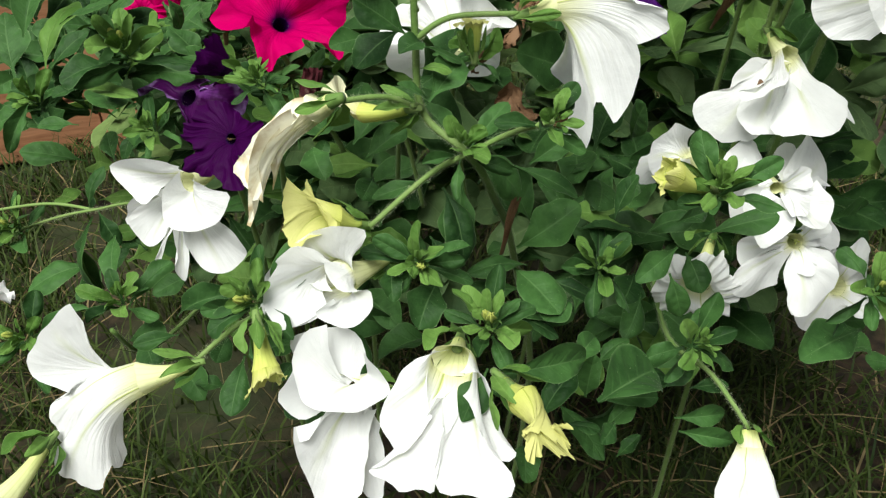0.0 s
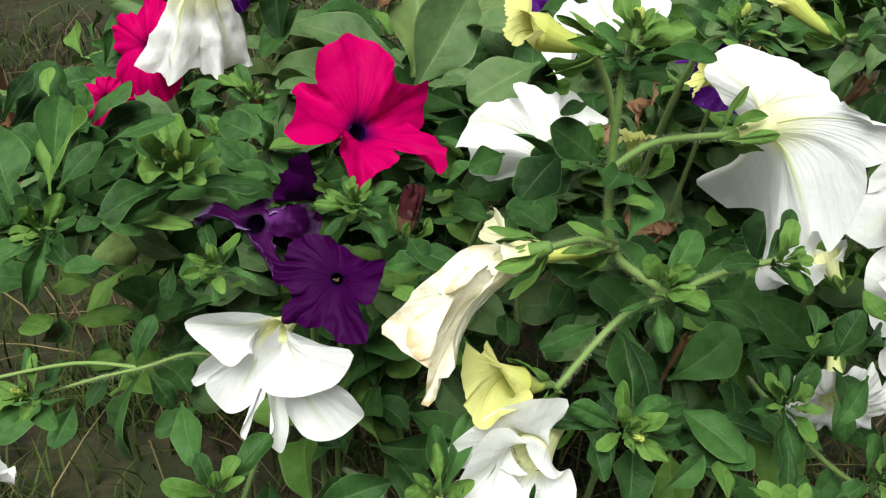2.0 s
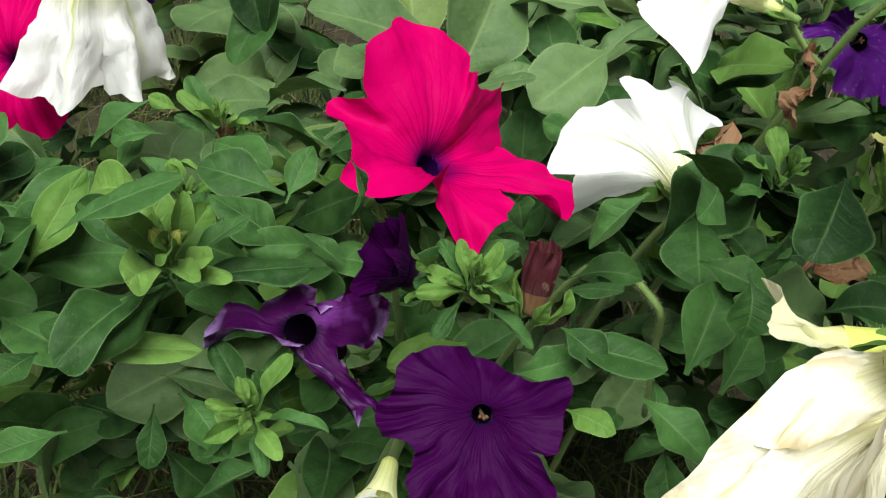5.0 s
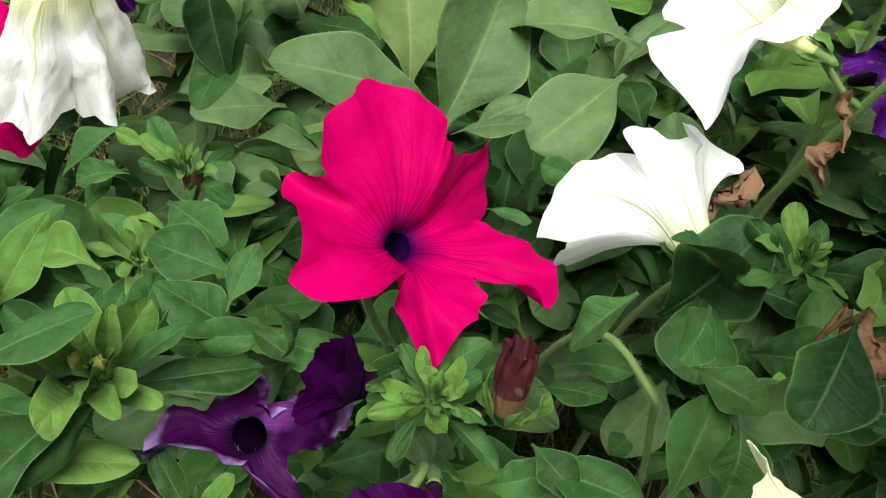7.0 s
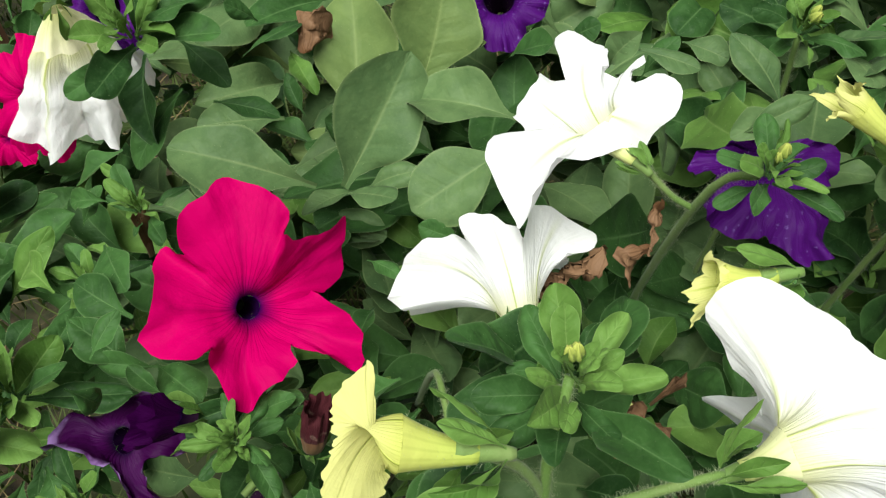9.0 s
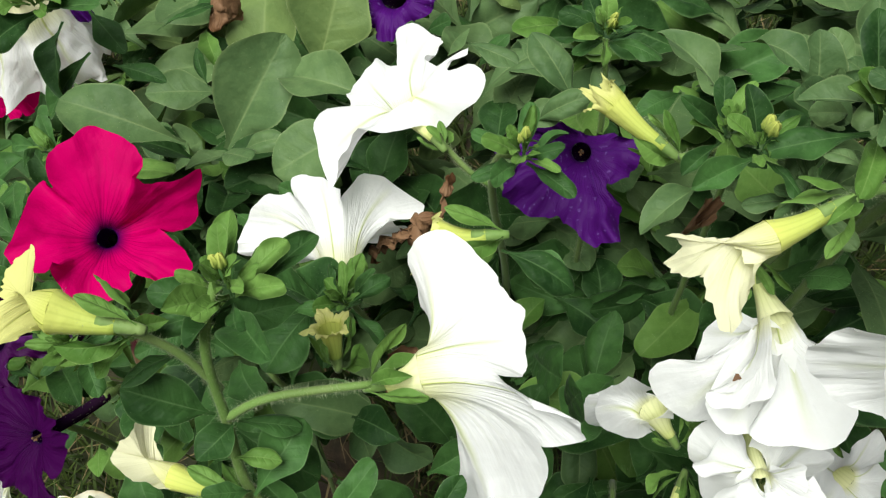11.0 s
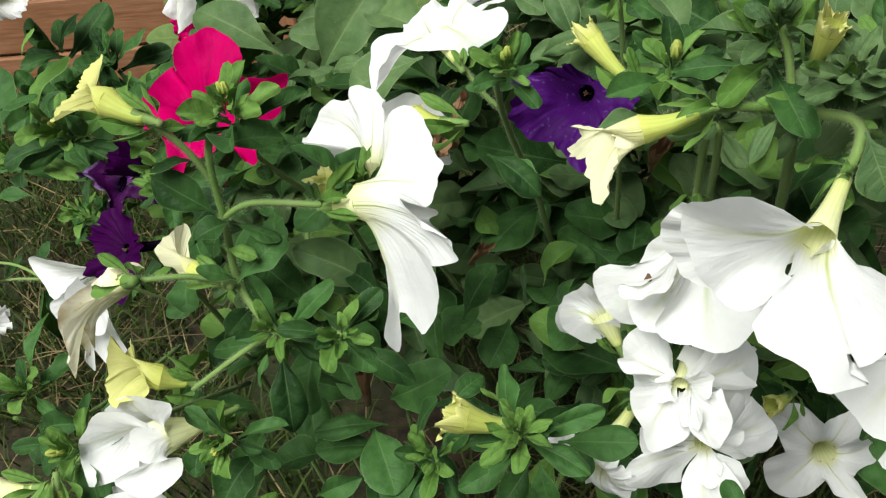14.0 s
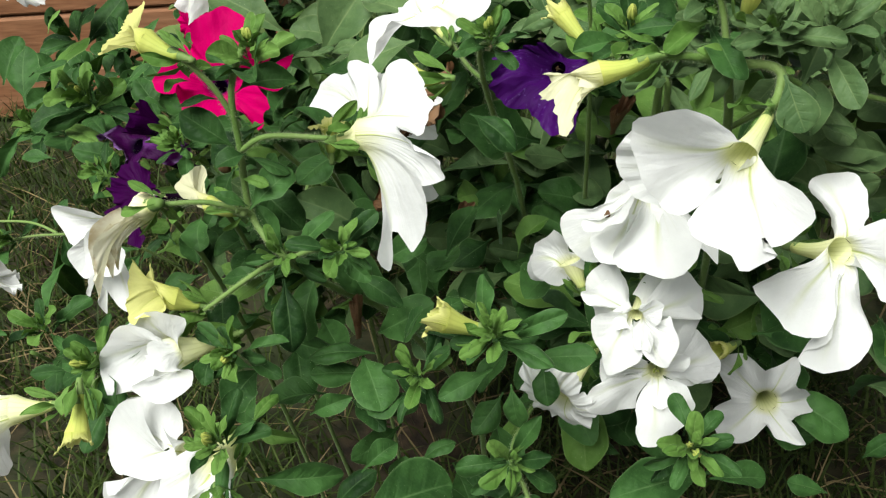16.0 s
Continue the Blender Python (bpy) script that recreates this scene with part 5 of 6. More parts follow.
for spot, k in (((0.194, 0.460, 0.636), 81), ((0.239, 0.466, 0.644), 82), ((0.254, 0.454, 0.624), 83), ((0.218, 0.466, 0.639), 84)):
    tuft(double, spot, (0.1, -0.4, 0.9), 0.032, 13, k, None, LEAF_BLUE, 0.5)
stem(double, ((0.201, 0.402, 0.656), (0.186, 0.396, 0.662), (0.173, 0.388, 0.665)), 0.0027, 0.0024, True)
stem(double, ((0.201, 0.402, 0.656), (0.197, 0.408, 0.675), (0.193, 0.410, 0.685)), 0.0024, 0.0018, True)
stem(double, ((0.205, 0.44, 0.60), (0.239, 0.422, 0.638), (0.254, 0.419, 0.636), (0.274, 0.422, 0.630)), 0.0020, 0.0016, True)
stem(double, ((0.17, 0.45, 0.45), (0.172, 0.425, 0.61), (0.178, 0.41, 0.64), (0.176, 0.435, 0.577)), 0.0022, 0.0020, True)
stem(back, ((0.04, 0.60, 0.0), (0.08, 0.54, 0.40), (0.078, 0.468, 0.600), (0.088, 0.450, 0.632)), 0.0034, 0.0018, True)
stem(back, ((0.078, 0.468, 0.600), (0.070, 0.470, 0.606), (0.060, 0.474, 0.618)), 0.0018, 0.0018, True)
stem(back, ((0.02, 0.52, 0.40), (0.012, 0.47, 0.52), (0.013, 0.446, 0.567)), 0.0022, 0.0020, True)
stem(back, ((0.165, 0.50, 0.45), (0.170, 0.47, 0.60), (0.160, 0.455, 0.625), (0.144, 0.446, 0.631)), 0.0022, 0.0018, True)
stem(back, ((0.12, 0.54, 0.45), (0.127, 0.520, 0.58), (0.126, 0.515, 0.632)), 0.0022, 0.0016, True)
stem(magenta, ((-0.08, 0.56, 0.0), (-0.06, 0.53, 0.40), (-0.082, 0.49, 0.535), (-0.091, 0.479, 0.567)), 0.0030, 0.0020, True)
stem(magenta, ((-0.03, 0.50, 0.44), (-0.019, 0.455, 0.538), (-0.016, 0.420, 0.550), (-0.011, 0.419, 0.530), (-0.006, 0.420, 0.493)), 0.0022, 0.0016, True)
leaf(magenta, (-0.045, 0.428, 0.560), (-0.026, 0.416, 0.564), 0.50, 0)
leaf(magenta, (-0.001, 0.425, 0.546), (-0.033, 0.414, 0.562), 0.45, 0)
leaf(magenta, (-0.007, 0.420, 0.498), (-0.032, 0.410, 0.492), 0.45, skin=LEAF_YOUNG)
leaf(magenta, (-0.007, 0.420, 0.498), (0.022, 0.410, 0.466), 0.40, skin=LEAF_YOUNG)
leaf(front, (0.023, 0.405, 0.535), (-0.025, 0.405, 0.561), 0.42, 5, LEAF_BLUE)
leaf(front, (0.036, 0.395, 0.542), (-0.009, 0.395, 0.565), 0.42, -5, LEAF_BLUE)
stem(left, ((-0.12, 0.48, 0.0), (-0.11, 0.44, 0.40), (-0.108, 0.40, 0.55), (-0.112, 0.386, 0.56)), 0.0030, 0.0020)
stem(left, ((-0.10, 0.42, 0.40), (-0.085, 0.32, 0.50), (-0.104, 0.286, 0.504)), 0.0024, 0.0018, True)
stem(left, ((-0.135, 0.43, 0.46), (-0.159, 0.406, 0.507), (-0.184, 0.394, 0.513), (-0.21, 0.396, 0.506), (-0.235, 0.398, 0.496)), 0.0013, 0.0011, True)
stem(left, ((-0.184, 0.394, 0.513), (-0.215, 0.402, 0.512), (-0.262, 0.402, 0.505)), 0.0014, 0.0012)
stem(left, ((-0.14, 0.42, 0.43), (-0.150, 0.34, 0.46), (-0.151, 0.313, 0.50)), 0.0020, 0.0016, True)
leaf(left, (-0.186, 0.395, 0.508), (-0.2016, 0.404, 0.446), 0.42, 15)
leaf(left, (-0.182, 0.394, 0.512), (-0.172, 0.386, 0.494), 0.5)
leaf(left, (-0.186, 0.394, 0.514), (-0.176, 0.405, 0.534), 0.5)
stem(purple, ((-0.11, 0.52, 0.0), (-0.10, 0.47, 0.40), (-0.085, 0.425, 0.53), (-0.092, 0.412, 0.543)), 0.0030, 0.0020)
stem(double, ((0.13, 0.42, 0.44), (0.121, 0.333, 0.472), (0.135, 0.302, 0.478), (0.149, 0.279, 0.466)), 0.0020, 0.0016, True)

# ---- leaves along the upper shoots ----
leaf(double, (0.230, 0.402, 0.649), (0.238, 0.430, 0.669), 0.72, 0, LEAF_BLUE, lift=(0, -1.0, 0))
leaf(double, (0.222, 0.388, 0.661), (0.232, 0.376, 0.644), 0.75, 0, LEAF_BLUE, lift=(0, -1.0, 0))
leaf(double, (0.205, 0.396, 0.661), (0.191, 0.388, 0.647), 0.60, 0, LEAF_BLUE, lift=(0, -1.0, 0))
leaf(double, (0.233, 0.419, 0.645), (0.245, 0.449, 0.662), 0.60, skin=LEAF_BLUE)
leaf(double, (0.226, 0.407, 0.651), (0.235, 0.389, 0.636), 0.62, skin=LEAF_BLUE)
leaf(double, (0.197, 0.393, 0.661), (0.189, 0.376, 0.654), 0.36, skin=LEAF_BLUE)
leaf(double, (0.204, 0.408, 0.658), (0.214, 0.424, 0.665), 0.50, skin=LEAF_BLUE)
leaf(double, (0.224, 0.444, 0.644), (0.211, 0.464, 0.655), 0.60, skin=LEAF_BLUE)
leaf(double, (0.194, 0.439, 0.653), (0.177, 0.432, 0.660), 0.45, skin=LEAF_BLUE)
leaf(double, (0.239, 0.417, 0.633), (0.252, 0.399, 0.624), 0.55, skin=LEAF_BLUE)
leaf(double, (0.202, 0.400, 0.662), (0.189, 0.392, 0.667), 0.40, skin=LEAF_YOUNG)
leaf(double, (0.218, 0.399, 0.658), (0.226, 0.393, 0.659), 0.40, skin=LEAF_YOUNG)
leaf(double, (0.217, 0.389, 0.649), (0.224, 0.386, 0.649), 0.50, skin=LEAF_YOUNG)
leaf(double, (0.188, 0.406, 0.659), (0.174, 0.412, 0.663), 0.50, skin=LEAF_BLUE)
leaf(double, (0.244, 0.424, 0.637), (0.251, 0.438, 0.648), 0.50, skin=LEAF_BLUE)
leaf(front, (-0.003, 0.361, 0.650), (0.025, 0.370, 0.654), 0.45)
leaf(front, (-0.007, 0.358, 0.649), (-0.020, 0.345, 0.653), 0.42)
leaf(front, (-0.002, 0.350, 0.630), (-0.023, 0.348, 0.648), 0.60)
leaf(front, (0.004, 0.349, 0.628), (-0.005, 0.336, 0.629), 0.75)
leaf(front, (0.006, 0.336, 0.607), (0.020, 0.356, 0.616), 0.62)
leaf(front, (0.002, 0.350, 0.626), (0.020, 0.353, 0.616), 0.40)
leaf(front, (0.005, 0.337, 0.608), (-0.006, 0.331, 0.618), 0.45)
leaf(front, (0.002, 0.342, 0.619), (0.016, 0.341, 0.618), 0.50, skin=LEAF_YOUNG)
leaf(front, (-0.017, 0.354, 0.664), (-0.005, 0.356, 0.667), 0.42, skin=LEAF_YOUNG)
leaf(front, (-0.016, 0.353, 0.661), (-0.022, 0.342, 0.662), 0.40, skin=LEAF_YOUNG)
tuft(double, (0.192, 0.415, 0.673), (0, -0.3, 1), 0.034, 13, 81)
tuft(double, (0.160, 0.418, 0.660), (0, -0.3, 1), 0.020, 11, 82, True)
tuft(double, (0.234, 0.452, 0.648), (0.1, -0.3, 1), 0.028, 11, 83)

# a brown blemish on the double flower
spot = [(0.0028 * math.cos(k * 0.7) * (1 + 0.3 * math.sin(k * 2.3)), 0.0016 * math.sin(k * 0.7) * (1 + 0.25 * math.cos(k * 1.7)), 0.0) for k in range(9)]
part("blemish", mesh_of("blemish", spot, [tuple(range(9))], BROWN, [(0, 0.5)] * 9), double, Matrix.Translation((0.1576, 0.3826, 0.5868)) @ Vector((-0.3, -0.63, 0.71)).to_track_quat("Z", "X").to_matrix().to_4x4(), "small brown blemish on a petal")

# ---- leaves that show singly ----
leaf(front, (0.075, 0.292, 0.474), (0.078, 0.297, 0.497), 0.50)
leaf(front, (0.080, 0.290, 0.474), (0.109, 0.292, 0.473), 0.42)
leaf(front, (0.084, 0.285, 0.459), (0.098, 0.290, 0.473), 0.70)
leaf(front, (0.118, 0.292, 0.459), (0.143, 0.296, 0.457), 0.45)
leaf(front, (0.120, 0.288, 0.454), (0.146, 0.285, 0.450), 0.40)
leaf(front, (0.064, 0.280, 0.469), (0.081, 0.278, 0.467), 0.55)
leaf(front, (0.089, 0.275, 0.451), (0.100, 0.280, 0.461), 0.50)
leaf(front, (0.111, 0.300, 0.471), (0.127, 0.306, 0.479), 0.50)
leaf(front, (0.081, 0.305, 0.481), (0.097, 0.315, 0.489), 0.55)
leaf(front, (0.055, 0.320, 0.490), (0.072, 0.335, 0.492), 0.60)
leaf(front, (0.125, 0.300, 0.471), (0.144, 0.302, 0.471), 0.50)
leaf(front, (0.021, 0.360, 0.567), (0.046, 0.355, 0.545), 0.6)
leaf(front, (0.019, 0.358, 0.552), (0.019, 0.330, 0.529), 0.5)
leaf(front, (0.019, 0.408, 0.552), (-0.019, 0.417, 0.550), 0.5)
leaf(front, (-0.003, 0.439, 0.557), (0.021, 0.433, 0.593), 0.7)
leaf(front, (0.045, 0.356, 0.513), (0.076, 0.363, 0.534), 0.65)
leaf(front, (0.049, 0.342, 0.513), (0.020, 0.326, 0.521), 0.4)
leaf(front, (0.042, 0.340, 0.514), (0.063, 0.311, 0.509), 0.7)
leaf(front, (0.008, 0.304, 0.536), (-0.000, 0.281, 0.529), 0.75)
leaf(front, (-0.011, 0.300, 0.548), (-0.010, 0.284, 0.542), 0.6)
leaf(front, (0.105, 0.350, 0.523), (0.074, 0.344, 0.533), 0.35)
leaf(front, (0.107, 0.353, 0.522), (0.128, 0.346, 0.537), 0.6)
leaf(double, (0.131, 0.363, 0.503), (0.137, 0.344, 0.492), 0.7)
leaf(front, (0.082, 0.373, 0.558), (0.094, 0.389, 0.578), 0.7)
leaf(front, (0.104, 0.397, 0.549), (0.107, 0.388, 0.575), 0.7)
leaf(front, (0.097, 0.402, 0.516), (0.110, 0.410, 0.533), 0.7)
leaf(front, (0.026, 0.262, 0.548), (0.047, 0.266, 0.543), 0.35, skin=LEAF_YOUNG)
leaf(front, (0.026, 0.264, 0.548), (0.030, 0.283, 0.548), 0.4, skin=LEAF_YOUNG)
leaf(front, (0.035, 0.245, 0.540), (0.068, 0.260, 0.533), 0.42)
leaf(front, (0.029, 0.244, 0.544), (0.019, 0.229, 0.531), 0.65)
leaf(front, (0.074, 0.255, 0.512), (0.104, 0.288, 0.496), 0.6)
leaf(front, (0.065, 0.277, 0.508), (0.077, 0.294, 0.511), 0.6)
leaf(front, (0.077, 0.234, 0.525), (0.070, 0.222, 0.527), 0.6)
leaf(front, (0.109, 0.322, 0.459), (0.127, 0.331, 0.469), 0.6)
leaf(front, (-0.013, 0.352, 0.544), (0.001, 0.363, 0.550), 0.5)
leaf(front, (-0.052, 0.369, 0.556), (-0.048, 0.378, 0.564), 0.6)
leaf(front, (-0.054, 0.374, 0.563), (-0.046, 0.354, 0.557), 0.7)
leaf(front, (-0.026, 0.374, 0.545), (-0.030, 0.354, 0.545), 0.7)
leaf(front, (0.058, 0.394, 0.535), (0.068, 0.369, 0.530), 0.5)
leaf(front, (0.065, 0.391, 0.533), (0.081, 0.378, 0.546), 0.5)
leaf(front, (0.003, 0.338, 0.535), (0.014, 0.324, 0.527), 0.6)
leaf(front, (0.070, 0.329, 0.504), (0.056, 0.309, 0.507), 0.7)
leaf(front, (0.110, 0.357, 0.480), (0.099, 0.334, 0.470), 0.6)
leaf(left, (-0.078, 0.297, 0.513), (-0.067, 0.280, 0.510), 0.6)
leaf(left, (-0.080, 0.289, 0.506), (-0.083, 0.263, 0.495), 0.5)
leaf(left, (-0.150, 0.320, 0.484), (-0.128, 0.320, 0.491), 0.7)
leaf(left, (-0.124, 0.315, 0.479), (-0.108, 0.296, 0.469), 0.6)
leaf(left, (-0.098, 0.303, 0.469), (-0.113, 0.301, 0.475), 0.6)
leaf(left, (-0.243, 0.466, 0.557), (-0.253, 0.497, 0.584), 0.7)
leaf(left, (-0.228, 0.474, 0.556), (-0.217, 0.518, 0.581), 0.5, skin=LEAF_YOUNG)
leaf(left, (-0.224, 0.473, 0.559), (-0.203, 0.490, 0.574), 0.5)
leaf(left, (-0.193, 0.425, 0.548), (-0.213, 0.419, 0.551), 0.45)
leaf(left, (-0.197, 0.444, 0.560), (-0.208, 0.435, 0.560), 0.8)
leaf(left, (-0.192, 0.440, 0.562), (-0.157, 0.428, 0.563), 0.4, skin=LEAF_YOUNG)
leaf(left, (-0.222, 0.437, 0.557), (-0.229, 0.410, 0.540), 0.28)
leaf(left, (-0.165, 0.372, 0.512), (-0.158, 0.342, 0.506), 0.45)
leaf(left, (-0.076, 0.403, 0.552), (-0.057, 0.398, 0.558), 0.6)
leaf(left, (-0.139, 0.318, 0.491), (-0.128, 0.297, 0.489), 0.6)
leaf(left, (-0.066, 0.282, 0.494), (-0.059, 0.288, 0.502), 0.6)
leaf(left, (-0.060, 0.266, 0.503), (-0.048, 0.255, 0.503), 0.7)
leaf(left, (-0.229, 0.579, 0.517), (-0.186, 0.579, 0.541), 0.38)
leaf(left, (-0.205, 0.528, 0.526), (-0.178, 0.546, 0.555), 0.42, skin=LEAF_YOUNG)
leaf(left, (-0.192, 0.546, 0.540), (-0.224, 0.521, 0.524), 0.45)
leaf(left, (-0.212, 0.494, 0.536), (-0.188, 0.460, 0.538), 0.6)
leaf(left, (-0.172, 0.453, 0.546), (-0.198, 0.472, 0.547), 0.42)
leaf(left, (-0.217, 0.463, 0.517), (-0.196, 0.454, 0.533), 0.4)
leaf(left, (-0.204, 0.458, 0.523), (-0.200, 0.443, 0.520), 0.65)
leaf(left, (-0.171, 0.441, 0.535), (-0.176, 0.429, 0.522), 0.45)
leaf(left, (-0.164, 0.433, 0.545), (-0.156, 0.412, 0.538), 0.6)
leaf(left, (-0.145, 0.416, 0.539), (-0.157, 0.418, 0.549), 0.6, skin=LEAF_YOUNG)
leaf(left, (-0.145, 0.406, 0.538), (-0.167, 0.408, 0.528), 0.5)
leaf(left, (-0.146, 0.420, 0.533), (-0.136, 0.416, 0.538), 0.6, skin=LEAF_YOUNG)
leaf(purple, (-0.139, 0.420, 0.540), (-0.145, 0.423, 0.556), 0.5)
leaf(left, (-0.213, 0.465, 0.495), (-0.224, 0.456, 0.491), 0.5)
leaf(left, (-0.161, 0.418, 0.503), (-0.161, 0.404, 0.501), 0.6)
leaf(left, (-0.161, 0.493, 0.571), (-0.178, 0.514, 0.564), 0.55, skin=LEAF_YOUNG)
leaf(left, (-0.150, 0.477, 0.578), (-0.140, 0.456, 0.573), 0.5)
leaf(left, (-0.150, 0.547, 0.564), (-0.168, 0.552, 0.561), 0.5)
leaf(left, (-0.154, 0.521, 0.565), (-0.142, 0.510, 0.568), 0.5, skin=LEAF_YOUNG)
leaf(magenta, (-0.116, 0.450, 0.574), (-0.139, 0.456, 0.574), 0.5)
leaf(magenta, (-0.114, 0.439, 0.573), (-0.124, 0.447, 0.581), 0.5)
leaf(magenta, (-0.078, 0.432, 0.571), (-0.064, 0.428, 0.575), 0.5)
leaf(magenta, (-0.090, 0.434, 0.577), (-0.089, 0.422, 0.576), 0.6, skin=LEAF_YOUNG)
leaf(magenta, (-0.038, 0.440, 0.552), (-0.015, 0.424, 0.551), 0.4)
leaf(purple, (-0.064, 0.401, 0.568), (-0.059, 0.386, 0.566), 0.7)
leaf(purple, (-0.073, 0.381, 0.559), (-0.067, 0.366, 0.563), 0.55, skin=LEAF_YOUNG)
leaf(front, (-0.013, 0.399, 0.558), (-0.014, 0.420, 0.550), 0.6)
leaf(magenta, (-0.018, 0.428, 0.531), (-0.038, 0.408, 0.534), 0.7)
leaf(magenta, (-0.028, 0.442, 0.534), (-0.017, 0.431, 0.529), 0.7)
leaf(front, (0.005, 0.441, 0.563), (0.026, 0.428, 0.579), 0.5)
leaf(back, (-0.018, 0.404, 0.578), (-0.007, 0.386, 0.577), 0.7)
leaf(magenta, (-0.117, 0.517, 0.586), (-0.097, 0.493, 0.600), 0.55, skin=LEAF_BLUE)
leaf(magenta, (-0.046, 0.526, 0.575), (-0.012, 0.552, 0.619), 0.66, 0, LEAF_BLUE, lift=(-0.3, -1.2, 0))
leaf(magenta, (-0.054, 0.504, 0.599), (-0.104, 0.511, 0.621), 0.52, 0, LEAF_BLUE, lift=(0, -0.5, 0))
leaf(back, (0.030, 0.526, 0.597), (-0.017, 0.544, 0.602), 0.60, 0, LEAF_BLUE)
leaf(back, (0.021, 0.519, 0.592), (-0.020, 0.505, 0.578), 0.72, 0, LEAF_BLUE)
leaf(magenta, (-0.045, 0.516, 0.581), (-0.025, 0.497, 0.594), 0.5, skin=LEAF_BLUE)
leaf(magenta, (-0.042, 0.526, 0.572), (-0.063, 0.512, 0.576), 0.55, skin=LEAF_BLUE)
leaf(back, (-0.041, 0.575, 0.560), (-0.034, 0.620, 0.607), 0.62, 0, LEAF_PALE, lift=(0, -1.0, 0))
leaf(back, (-0.010, 0.580, 0.575), (0.008, 0.605, 0.617), 0.85, 0, LEAF_PALE, lift=(0, -1.0, 0))
leaf(back, (-0.021, 0.604, 0.577), (0.027, 0.594, 0.591), 0.55, skin=LEAF_PALE)
leaf(back, (-0.037, 0.520, 0.578), (-0.014, 0.517, 0.588), 0.5, skin=LEAF_BLUE)
leaf(magenta, (-0.082, 0.579, 0.607), (-0.056, 0.596, 0.609), 0.42)
leaf(magenta, (-0.064, 0.594, 0.596), (-0.054, 0.570, 0.589), 0.4, skin=LEAF_YOUNG)
leaf(magenta, (-0.114, 0.559, 0.628), (-0.114, 0.531, 0.604), 0.5)
leaf(magenta, (-0.102, 0.548, 0.618), (-0.125, 0.530, 0.596), 0.45)
leaf(magenta, (-0.099, 0.557, 0.634), (-0.082, 0.540, 0.622), 0.5)
leaf(magenta, (-0.090, 0.540, 0.616), (-0.065, 0.532, 0.611), 0.45)
leaf(magenta, (-0.149, 0.584, 0.560), (-0.175, 0.575, 0.547), 0.7)
leaf(magenta, (-0.124, 0.467, 0.582), (-0.146, 0.484, 0.586), 0.6)
leaf(magenta, (-0.125, 0.454, 0.569), (-0.146, 0.467, 0.586), 0.6)
leaf(left, (-0.165, 0.445, 0.575), (-0.147, 0.459, 0.588), 0.55, skin=LEAF_YOUNG)
leaf(left, (-0.167, 0.458, 0.577), (-0.159, 0.470, 0.585), 0.5)
leaf(magenta, (-0.120, 0.457, 0.566), (-0.100, 0.435, 0.571), 0.55)
leaf(magenta, (-0.084, 0.427, 0.569), (-0.066, 0.426, 0.580), 0.5)
leaf(magenta, (-0.030, 0.418, 0.595), (-0.047, 0.418, 0.579), 0.6)
leaf(magenta, (-0.052, 0.422, 0.561), (-0.041, 0.406, 0.571), 0.6)
leaf(front, (0.011, 0.430, 0.571), (-0.014, 0.426, 0.601), 0.5)
leaf(back, (0.112, 0.487, 0.622), (0.096, 0.506, 0.644), 0.5, skin=LEAF_BLUE)
leaf(back, (0.113, 0.487, 0.624), (0.091, 0.479, 0.621), 0.5, skin=LEAF_BLUE)
leaf(back, (0.070, 0.447, 0.590), (0.050, 0.461, 0.595), 0.5)
leaf(back, (0.036, 0.500, 0.587), (0.055, 0.488, 0.581), 0.6)
leaf(back, (0.065, 0.469, 0.584), (0.068, 0.448, 0.586), 0.6)
leaf(back, (-0.001, 0.496, 0.566), (-0.018, 0.500, 0.575), 0.6)
leaf(magenta, (-0.040, 0.494, 0.565), (-0.027, 0.484, 0.564), 0.6)
leaf(magenta, (-0.039, 0.476, 0.557), (-0.047, 0.456, 0.560), 0.5)
leaf(magenta, (-0.058, 0.458, 0.560), (-0.048, 0.445, 0.560), 0.6)
leaf(magenta, (-0.139, 0.505, 0.582), (-0.126, 0.476, 0.586), 0.5)
leaf(magenta, (-0.168, 0.552, 0.546), (-0.155, 0.560, 0.562), 0.5)
leaf(magenta, (-0.142, 0.554, 0.569), (-0.152, 0.561, 0.573), 0.5, skin=LEAF_YOUNG)
leaf(magenta, (-0.166, 0.507, 0.552), (-0.177, 0.515, 0.558), 0.5)
leaf(back, (0.062, 0.530, 0.616), (0.072, 0.526, 0.634), 0.6, skin=LEAF_BLUE)
leaf(back, (0.051, 0.554, 0.614), (0.063, 0.549, 0.623), 0.7)
leaf(back, (0.031, 0.574, 0.593), (0.047, 0.560, 0.608), 0.6)
leaf(back, (0.069, 0.526, 0.627), (0.091, 0.513, 0.624), 0.5, skin=LEAF_BLUE)
leaf(back, (-0.075, 0.596, 0.612), (-0.086, 0.591, 0.626), 0.5)
leaf(magenta, (-0.060, 0.563, 0.584), (-0.066, 0.579, 0.596), 0.5)
leaf(back, (0.163, 0.469, 0.635), (0.141, 0.494, 0.649), 0.5, skin=LEAF_BLUE)
leaf(back, (0.169, 0.483, 0.650), (0.187, 0.463, 0.651), 0.5, skin=LEAF_BLUE)
leaf(back, (0.152, 0.440, 0.623), (0.129, 0.425, 0.615), 0.5, skin=LEAF_BLUE)
leaf(back, (0.161, 0.445, 0.631), (0.183, 0.439, 0.640), 0.4, skin=LEAF_BLUE)
leaf(back, (0.150, 0.450, 0.626), (0.161, 0.434, 0.625), 0.6, skin=LEAF_BLUE)
